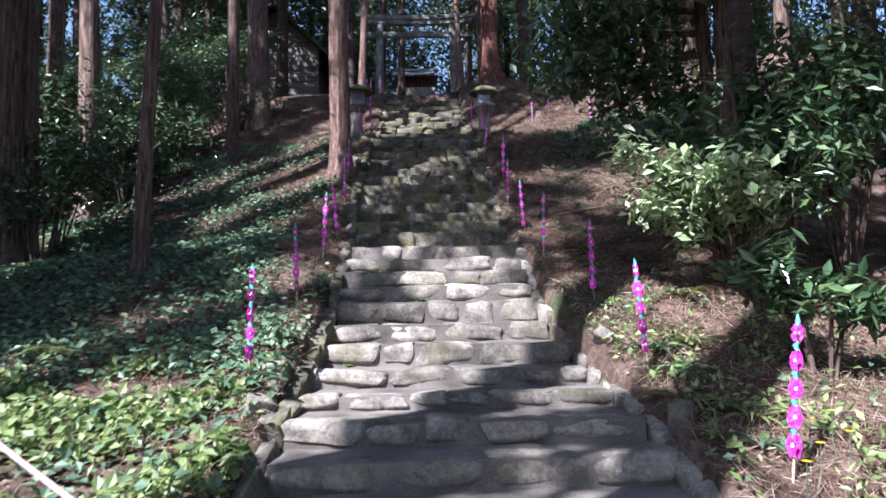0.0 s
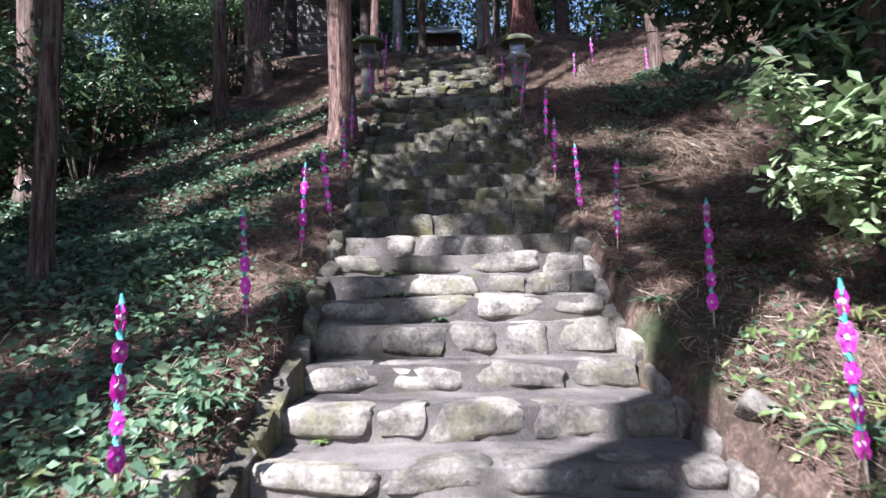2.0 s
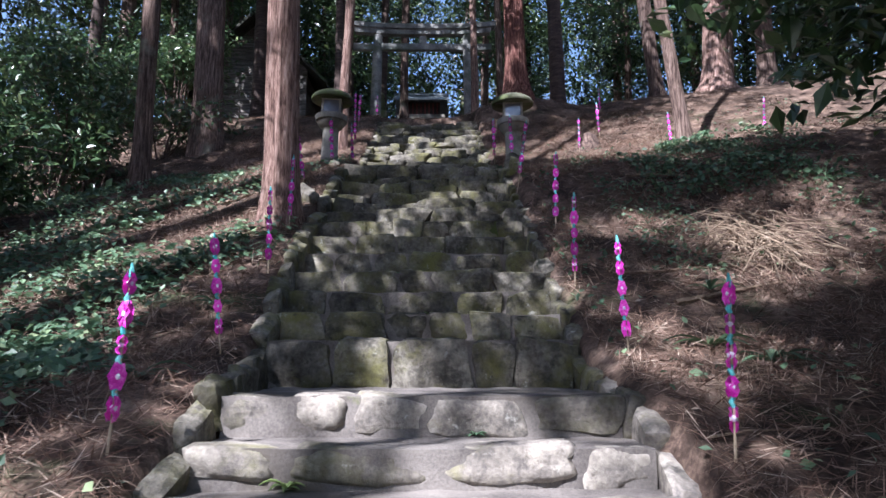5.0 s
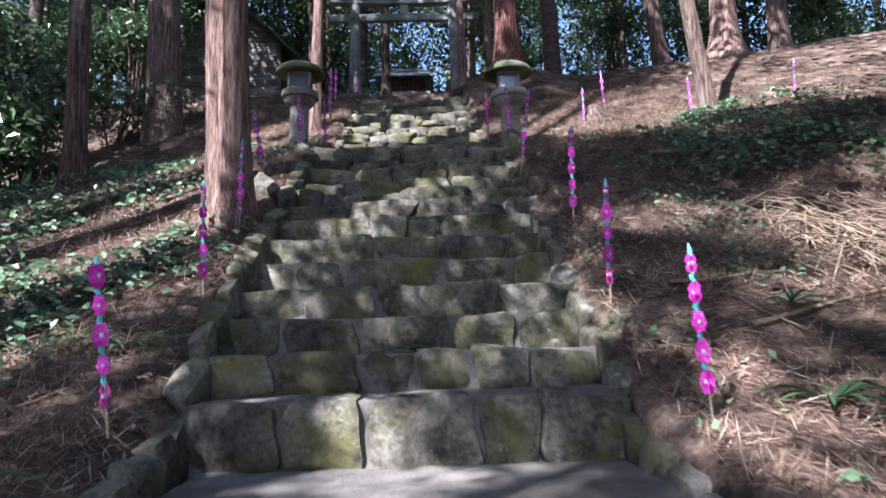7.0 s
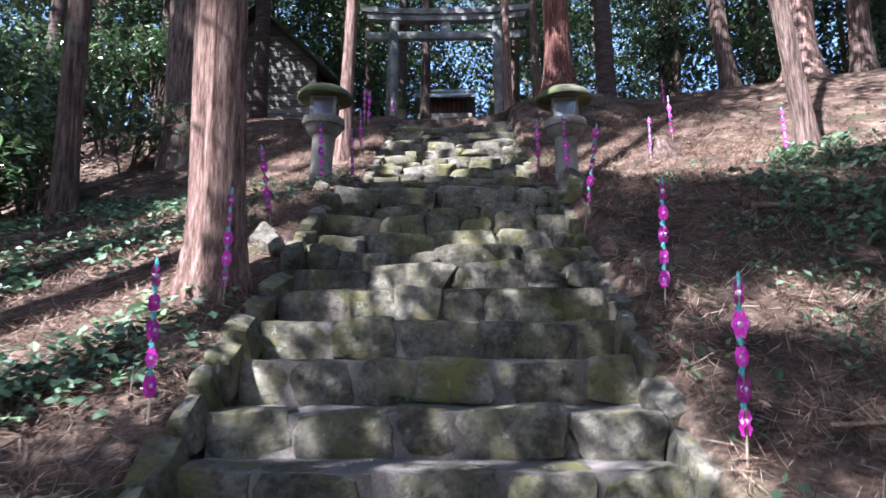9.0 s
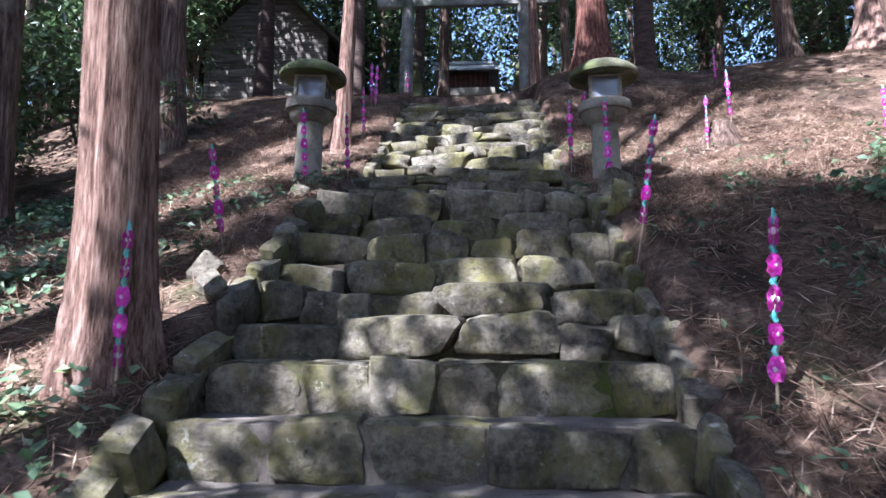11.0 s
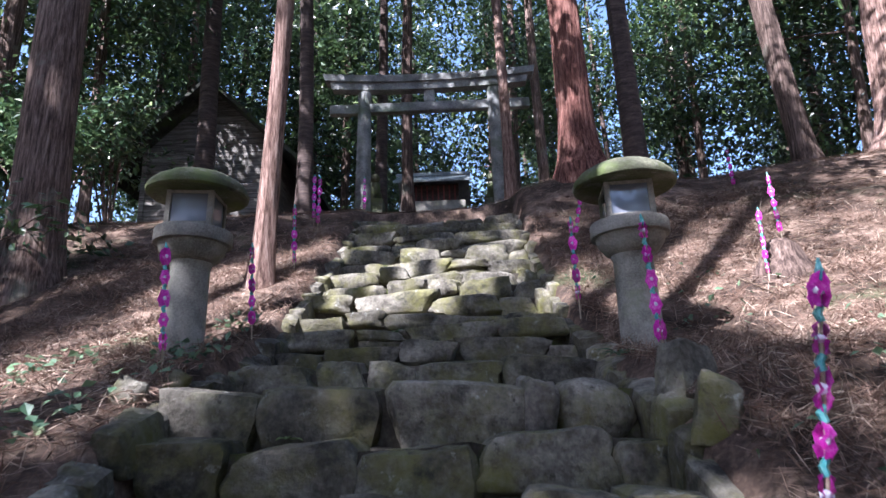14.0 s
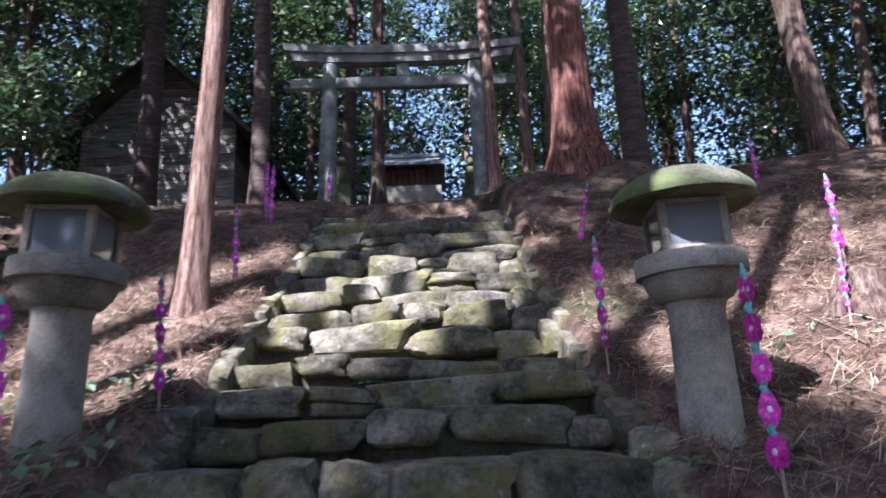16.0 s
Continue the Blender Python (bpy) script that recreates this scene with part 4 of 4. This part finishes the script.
def statue(x, y, s, label):
    """A seated guardian beast as one plain weathered stone on a plinth."""
    bm = bmesh.new()
    box(bm, (-0.2, -0.28, -0.3), (0.2, 0.28, 0.4), bevel=0.015)
    for c, r in (((0, 0.08, 0.55), (0.15, 0.22, 0.18)), ((0, -0.08, 0.7), (0.13, 0.13, 0.22)), ((0, -0.14, 0.93), (0.12, 0.13, 0.12)), ((0, 0.25, 0.65), (0.06, 0.06, 0.14))):
        v = bmesh.ops.create_icosphere(bm, subdivisions=2, radius=1)["verts"]
        bmesh.ops.transform(bm, matrix=Matrix.Translation(c) @ Matrix.Diagonal((*r, 1)), verts=v)
    ob = new("guardian_statue", finish(bm, "guardian_statue", M_GRANITE_MOSS))
    ob.matrix_world = pose(x, y, ground_z(x, y)) @ Matrix.Scale(s, 4)
    return tagged(ob, label, "statue", "pair of guardian statues")


statue(1.55, 21.0, 0.85, "seated stone guardian beast on a square plinth")
statue(-0.75, 21.0, 0.85, "seated stone guardian beast on a square plinth")

# ---- boarded shed ----
HX, HY = -4.85, 23.0
hz = ground_z(HX, HY) - 0.1
shed = thing("wooden_shed", "old unpainted board shed with a dark mossy gabled roof", "shed", at=(HX, HY, hz))
W, EAVE, PEAK, DEEP = 1.55, 2.2, 3.7, 3.4
for k in range(19):
    z0, z1 = k * 0.19, k * 0.19 + 0.178
    half = W if z0 < EAVE else W * (PEAK - z0) / (PEAK - EAVE)
    if half > 0.1:
        part("board", box(bmesh.new(), (-half, -0.02 - 0.008 * (k % 2), z0), (half, 0.02, z1)), M_BOARD, shed, smooth=False)
for sx in (-1, 1):
    for k in range(11):
        part("board", box(bmesh.new(), (sx * W - 0.02, 0.02, k * 0.19), (sx * W + 0.02, DEEP, k * 0.19 + 0.186)), M_BOARD, shed, smooth=False)
    part("corner_post", box(bmesh.new(), (sx * W - 0.06, -0.06, -0.4), (sx * W + 0.06, 0.05, EAVE + 0.1), bevel=0.006), M_BOARD, shed, smooth=False)
    bm = bmesh.new()
    slope = (PEAK - EAVE) / W
    vs = [bm.verts.new(p) for p in ((0, -0.6, PEAK + 0.1), (0, DEEP + 0.5, PEAK + 0.1), (sx * (W + 0.75), DEEP + 0.5, PEAK + 0.1 - slope * (W + 0.75)), (sx * (W + 0.75), -0.6, PEAK + 0.1 - slope * (W + 0.75)))]
    ws = [bm.verts.new((v.co.x, v.co.y, v.co.z - 0.11)) for v in vs]
    bm.faces.new(vs), bm.faces.new(ws[::-1])
    for k in range(4):
        bm.faces.new((vs[k], ws[k], ws[(k + 1) % 4], vs[(k + 1) % 4]))
    bmesh.ops.recalc_face_normals(bm, faces=bm.faces[:])
    part("roof", bm, M_ROOF, shed, "dark mossy roof slope", False)
part("window_post", box(bmesh.new(), (-0.5, -0.05, 0.3), (-0.44, -0.03, 2.2)), M_BOARD, shed, smooth=False)
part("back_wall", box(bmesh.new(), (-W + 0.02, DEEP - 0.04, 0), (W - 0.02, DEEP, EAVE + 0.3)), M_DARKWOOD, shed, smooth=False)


# ---- garland poles: canes with paper flowers and ribbon ----
def garland_pole(variant):
    t = thing("garland_pole", "thin cane stake with magenta paper flowers and teal ribbon", "decorated stake", "decorated stakes")
    r = random.Random(variant)
    part("cane", tube(bmesh.new(), [(0, 0, -0.15), (0.004, 0, 0.4), (0, 0, 0.84)], [0.007, 0.006, 0.005], 6), M_CANE, t)
    n = 5
    for k in range(n):
        z = 0.19 + 0.145 * k
        turn = r.uniform(-95, 95)
        size = r.uniform(0.85, 1.15)
        m = Matrix.Translation((0, 0, z)) @ pose(0, 0, 0, 0, 0, turn)
        bm = bmesh.new()
        for p in range(6):
            a = p * math.pi / 3 + r.uniform(-0.2, 0.2)
            ca, sa = math.cos(a), math.sin(a)
            L, w = 0.037 * size, 0.017 * size
            pts = [(0, -0.008, 0), (L * 0.6 * ca - w * sa, -0.022, (L * 0.6 * sa + w * ca) * 1.6), (L * ca, -0.006 + r.uniform(-0.006, 0.006), L * sa * 1.75), (L * 0.6 * ca + w * sa, -0.022, (L * 0.6 * sa - w * ca) * 1.6)]
            for back in (1, -1):
                v = [bm.verts.new(m @ Vector((q[0], q[1] * back, q[2]))) for q in pts]
                bm.faces.new(v)
        flower = part("paper_flower", bm, M_PINK, t)
        eye = bmesh.new()
        v = bmesh.ops.create_icosphere(eye, subdivisions=1, radius=0.015 * size)["verts"]
        bmesh.ops.transform(eye, matrix=m @ Matrix.Diagonal((0.9, 1.35, 1.15, 1)), verts=v)
        part("flower_centre", eye, M_PALE, flower, "pale paper centre")
        if k < n - 1:
            part("ribbon", tube(bmesh.new(), [(0.004, 0, z + 0.05), (-0.006, 0.003, z + 0.075), (0.004, 0, z + 0.10)], [0.011, 0.014, 0.010], 6, 0.3, k), M_TEAL, t, "teal ribbon wrap")
    part("tip", tube(bmesh.new(), [(0, 0, 0.80), (0.003, 0, 0.83), (0, 0, 0.87)], [0.010, 0.013, 0.004], 6), M_TEAL, t, "teal ribbon tip")
    return t


masters = [garland_pole(v) for v in range(4)]
POLES = [(-0.56, 2.9, 0.85, 0.03, 0), (-0.5, 4.25, 0.8, -0.03, 1), (-0.46, 5.42, 0.8, 0.06, 2), (-0.47, 6.72, 0.8, -0.1, 3), (-0.53, 7.98, 0.78, -0.01, 0), (-0.6, 8.98, 0.78, 0.03, 1), (-0.74, 10.34, 0.75, -0.15, 2), (-0.66, 11.83, 0.78, -0.05, 3),
         (-0.5, 12.75, 0.75, -0.04, 0), (-0.68, 14.5, 0.78, -0.02, 1), (-0.8, 16.0, 0.8, 0.04, 2), (-0.9, 16.25, 0.78, 0.0, 3), (-0.72, 19.3, 0.8, 0.0, 1),
         (2.28, 1.6, 0.9, 0.1, 1), (2.05, 2.9, 0.85, -0.08, 2), (2.02, 4.15, 0.82, -0.02, 3), (1.81, 5.34, 0.78, 0.03, 0), (1.81, 6.63, 0.78, -0.06, 1), (1.75, 7.72, 0.8, 0.02, 2), (1.83, 8.87, 0.84, 0.03, 3), (1.66, 10.12, 0.84, 0.14, 0),
         (1.78, 11.6, 0.84, -0.05, 1), (1.67, 13.08, 0.82, -0.02, 2), (2.05, 15.2, 0.7, 0.2, 3), (3.02, 13.15, 0.66, 0.0, 0), (3.55, 13.95, 0.72, -0.06, 2), (4.01, 11.85, 0.6, -0.06, 1), (5.6, 12.4, 0.62, 0.05, 3), (4.1, 16.0, 0.65, -0.04, 1)]
for k, (x, y, s, lean, v) in enumerate(POLES):
    m = Matrix.Translation((x, y, bank(x, y))) @ Matrix.Rotation(lean, 4, "Y") @ Matrix.Scale(s, 4)
    copy_thing(masters[v], m)
# a bare pink stake has fallen on the bank
fallen = thing("fallen_stake", "bare pale-pink stake lying on the weeds of the bank", "stake", at=(-0.62, 1.22, 0.84))
part("cane", tube(bmesh.new(), [(0, 0, 0), (-0.72, 0.53, 0.21), (-1.45, 1.08, 0.44)], [0.014, 0.013, 0.011], 8), M_PALE_PINK, fallen)
part("wrap", tube(bmesh.new(), [(-0.9, 0.665, 0.265), (-1.1, 0.82, 0.33)], [0.018, 0.018], 8, 0.3), M_PINK, fallen, "magenta paper wrap")
for t in masters:
    for o in (*t.children_recursive, t):
        bpy.data.objects.remove(o)
# ---- forest floor: litter, weeds, plants ----
fl = np.random.default_rng(3)


def scatter(name, n, xr, yr, label, mat, length, width, keep, lift=0.01, flat=0.9, kind="stuff", cat="ground cover", size_y=False):
    xs, ys = fl.uniform(*xr, n * 3), fl.uniform(*yr, n * 3)
    pts = []
    for x, y in zip(xs, ys):
        if along(EDGE_L, y) - 0.08 < x < along(EDGE_R, y) + 0.08 and 1.1 < y < 17.2:
            continue
        if keep(x, y) > fl.random():
            pts.append((x, y, ground_z(x, y) + lift * fl.uniform(0.3, 1.6)))
            if len(pts) >= n:
                break
    pts = np.array(pts)
    nr = fl.normal(size=(len(pts), 3)) * (1 - flat) + np.array([0, -0.25, 1.0]) * flat
    me = leaves_mesh(name, pts, nr, length, width, mat, fl, 0.15)
    return tagged(new(name, me), label, cat, kind=kind)


def green(x, y):
    """Where weeds grow: the lower bank and patches further up."""
    n = noise.noise(Vector((x * 0.9, y * 0.9, 20.0))) * 1.2 + noise.noise(Vector((x * 2.4, y * 2.4, 7.0))) * 0.5
    low = max(0.0, 1.0 - max(0.0, y - (6.5 if x < -1.0 else 4.5)) / 4.5)
    return (0.5 * low if x < 0 else 0.2 * low) + n * (0.75 if x < 0 else 0.45) + (0.15 if x < -2 else 0)


scatter("needle_litter", 110000, (-5, 7), (0, 19), "thick litter of dead brown cedar needles", M_NEEDLE, 0.12, 0.006, lambda x, y: 0.95 - 0.4 * max(0, green(x, y)), 0.02, 0.85)
scatter("needle_litter", 60000, (1.6, 4.6), (1, 16), "tangled sprays of dead cedar needles on the slope", M_NEEDLE, 0.13, 0.0045, lambda x, y: 0.3 + 0.6 * (noise.noise(Vector((x * 1.7, y * 1.7, 3.0))) > 0), 0.04, 0.55)
scatter("needle_litter", 45000, (-3.0, -0.2), (2, 16), "tangled sprays of dead cedar needles on the bank", M_NEEDLE, 0.13, 0.0045, lambda x, y: 0.3 + 0.6 * (noise.noise(Vector((x * 1.7, y * 1.7, 9.0))) > 0), 0.04, 0.55)
scatter("dead_leaves", 7000, (-5, 7), (0, 19), "scattered dry brown leaves", M_NEEDLE, 0.05, 0.02, lambda x, y: 0.6, 0.02, 0.75)
scatter("weeds", 31000, (-5, 0), (0, 13), "low green weeds and ivy on the bank", M_LEAF_IVY, 0.068, 0.046, lambda x, y: green(x, y) * (1.0 if y > 2.75 else 0.25), 0.085, 0.7)
scatter("weeds", 5500, (1.5, 7), (0, 14), "sparse green weeds among the needles", M_LEAF_IVY, 0.06, 0.034, lambda x, y: green(x, y), 0.06, 0.65)
scatter("weeds", 2600, (2.4, 5.2), (7.8, 11.2), "green weeds on the slope below the brush heap", M_LEAF_IVY, 0.05, 0.03, lambda x, y: 0.5 if noise.noise(Vector((x * 1.3, y * 1.3, 31))) > 0.05 else 0.03, 0.07, 0.65)
scatter("young_weeds", 4200, (-2.2, -0.15), (0.3, 3.0), "bright young leaves at the foot of the bank", M_LEAF_LIME, 0.075, 0.042, lambda x, y: 0.8 if noise.noise(Vector((x * 2, y * 2, 4))) > -0.05 else 0.05, 0.08, 0.6)
scatter("weeds", 2200, (2.9, 5.0), (9.4, 12.4), "patch of green weeds on the slope", M_LEAF_IVY, 0.07, 0.045, lambda x, y: 0.7 if noise.noise(Vector((x * 1.1, y * 1.1, 12))) > 0.08 else 0.02, 0.09, 0.65)
scatter("young_weeds", 1100, (1.7, 3.6), (1.0, 4.0), "bright young leaves at the foot of the slope", M_LEAF_LIME, 0.06, 0.03, lambda x, y: 0.8 if noise.noise(Vector((x * 2, y * 2, 8))) > 0.0 else 0.05, 0.08, 0.6)


def rosette(x, y, size, blades, mat, label, seed, width=0.16, name="leafy_plant"):
    """A plant of arching strap leaves from one crown."""
    g = random.Random(seed)
    t = thing(name, label, "plant", "broad-bladed plants", at=(x, y, ground_z(x, y)))
    for k in range(blades):
        a, up, L = 2.4 * k, g.uniform(0.35, 1.0), size * g.uniform(0.7, 1.1)
        d, s = Vector((math.cos(a), math.sin(a), 0)), Vector((-math.sin(a), math.cos(a), 0))
        bm, rows = bmesh.new(), []
        for j in range(6):
            f = j / 5
            c = d * L * f + Vector((0, 0, L * (up * f - 0.75 * up * f * f - 0.1 * f * f) + 0.01))
            w = L * width * (math.sin(math.pi * min(1, f * 0.85 + 0.12)) + 0.03) * 0.5
            rows.append([bm.verts.new(c - s * w + Vector((0, 0, w * 0.5))), bm.verts.new(c), bm.verts.new(c + s * w + Vector((0, 0, w * 0.5)))])
        for p, q in zip(rows, rows[1:]):
            bm.faces.new((p[0], p[1], q[1], q[0])), bm.faces.new((p[1], p[2], q[2], q[1]))
        part("blade", bm, mat, t)
    return t


for k, (x, y, s, n) in enumerate([(2.3, 6.69, 0.26, 12), (2.52, 6.45, 0.3, 14), (-0.6, 2.72, 0.3, 14), (-2.4, 3.6, 0.4, 14), (2.22, 2.85, 0.28, 14), (-0.5, 3.5, 0.26, 12), (2.2, 3.2, 0.26, 10), (2.96, 9.18, 0.2, 8), (-1, 4.4, 0.26, 10), (-1.3, 2.4, 0.3, 12), (2.7, 7.65, 0.22, 8), (-0.7, 6.18, 0.25, 9), (2.7, 5.2, 0.3, 10), (-0.75, 7.46, 0.22, 9), (2.3, 1.9, 0.24, 10), (1.66, 12.0, 0.12, 10), (1.95, 11.95, 0.13, 10), (2.1, 12.15, 0.1, 9), (1.75, 4.95, 0.14, 11), (1.78, 4.5, 0.16, 12)]):
    rosette(x, y, s, n, M_LEAF_IVY if k % 4 else M_LEAF_SHRUB, "low plant with arching dark-green strap leaves", k)
for k, (x, y, s) in enumerate([(2.1, 2.4, 0.34), (2.5, 3.3, 0.36), (-1.9, 3.3, 0.4), (2.4, 2.2, 0.3), (2.8, 4.2, 0.34), (-1.4, 5, 0.3), (2.25, 5, 0.3)]):
    rosette(x, y, s, 16, M_FERN, "yellowish fern with narrow arching fronds", 60 + k, 0.10, "fern")
for k, (x, y) in enumerate([(2.45, 1.75), (2.55, 1.6), (2.35, 1.5), (2.62, 1.85), (2.2, 1.35)]):
    t = thing("yellow_flower", "small yellow wild flower on a thin stalk", "flower", "yellow wild flowers", at=(x, y, ground_z(x, y)))
    part("stalk", tube(bmesh.new(), [(0, 0, -0.02), (0.01, 0, 0.12), (0.015, 0, 0.22)], [0.003, 0.003, 0.002], 5), M_LEAF_IVY, t)
    bm = bmesh.new()
    for p in range(10):
        a = p * 0.628
        v = [bm.verts.new((0.015 + q * math.cos(a + o), q * math.sin(a + o), 0.222 + h)) for q, o, h in ((0.003, 0, 0), (0.018, -0.25, 0.006), (0.024, 0, 0.004), (0.018, 0.25, 0.006))]
        bm.faces.new(v)
    part("petals", bm, M_YELLOW, t)

# fallen twigs, a brush pile and a bare branch on the slope
tw = random.Random(8)


def twig(bm, x, y, L, a, r, lift=0.02, arch=0.0):
    pts = []
    for j in range(4):
        f = j / 3 - 0.5
        px, py = x + L * f * math.cos(a) + tw.uniform(-0.02, 0.02), y + L * f * math.sin(a) + tw.uniform(-0.02, 0.02)
        pts.append((px, py, ground_z(px, py) + lift + arch * (0.25 - f * f) * 4))
    tube(bm, pts, [r, r * 0.8, r * 0.6, r * 0.3], 5)


bm = bmesh.new()
for k in range(520):
    x, y = tw.uniform(-3.2, 5.5), tw.uniform(1, 16)
    if along(EDGE_L, y) - 0.35 < x < along(EDGE_R, y) + 0.35:
        continue
    twig(bm, x, y, tw.uniform(0.12, 0.6), tw.uniform(0, 3.14), tw.uniform(0.002, 0.007))
tagged(new("fallen_twigs", finish(bm, "fallen_twigs", M_TWIG)), "thin dry twigs lying on the needle litter", "twigs", kind="stuff")
bm = bmesh.new()
for k in range(130):
    a = tw.uniform(0, 3.14)
    twig(bm, 3.3 + tw.gauss(0, 0.22), 8.3 + tw.gauss(0, 0.25), tw.uniform(0.4, 0.9), a, tw.uniform(0.003, 0.007), tw.uniform(0.02, 0.16), tw.uniform(0.02, 0.14))
tagged(new("brush_heap", finish(bm, "brush_heap", M_TWIG)), "heap of dry bent twigs on the slope", "brush heap", kind="stuff")
for x, y, L, a, r in ((2.85, 7.6, 1.0, 0.35, 0.022), (2.55, 7.97, 0.8, 0.1, 0.014), (-1.2, 10.22, 0.9, 0.7, 0.016), (3.3, 9.86, 1.0, -0.3, 0.018)):
    bm = bmesh.new()
    twig(bm, x, y, L, a, r, r)
    tagged(new("fallen_branch", finish(bm, "fallen_branch", M_TWIG)), "bare dry branch lying on the litter", "branch", "fallen branches")
# old stump and loose rocks
stump = thing("tree_stump", "short rotten tree stump with splayed roots on the slope", "stump", at=(3.2, 13.3, ground_z(3.2, 13.3)))
part("wood", lathe(bmesh.new(), [(0.26, -0.2), (0.22, 0.0), (0.16, 0.09), (0.12, 0.2), (0.07, 0.24), (0.02, 0.23)], 14, 0.4, 4.0), M_BARK, stump)
for k, (x, y, s) in enumerate([(-0.42, 3.0, 0.16), (-0.4, 2.5, 0.15), (1.9, 3.4, 0.15), (-0.56, 9.75, 0.15), (-0.68, 10.0, 0.15), (-0.56, 11.3, 0.12), (1.74, 11.2, 0.22), (2.0, 2.2, 0.16), (1.72, 10.85, 0.2), (-0.37, 2.8, 0.13), (-0.47, 11.55, 0.11)]):
    ob = new("loose_rock", STONES_HIGH[k] if y > 5 else STONES_LOW[k])
    ob.matrix_world = pose(x, y, bank(x, y) + s * 0.12, 20 * k, 13 * k, 40 * k) @ Matrix.Diagonal((s * 1.2, s, s * 0.75, 1))
    tagged(ob, "rough grey field stone bedded beside the steps", "rock", "loose rocks")
# tufts that grow out of the joints of the steps
tuft = random.Random(31)
for k, i in enumerate((5, 8, 9, 9, 10, 11, 14, 16, 19, 22, 24, 28, 30, 33, 35)):
    y0, z0 = STEPS[i]
    x = tuft.uniform(along(EDGE_L, y0) + 0.2, along(EDGE_R, y0) - 0.2)
    t = rosette(x, y0 - 0.025, tuft.uniform(0.06, 0.11), 9, M_LEAF_IVY if k % 2 else M_LEAF_LIME, "tiny green weed growing from a joint of the steps", 90 + k, 0.3, "step_weed")
    t.location.z = STEPS[i - 1][1] - 0.004
    t["group"] = "weeds on the steps"
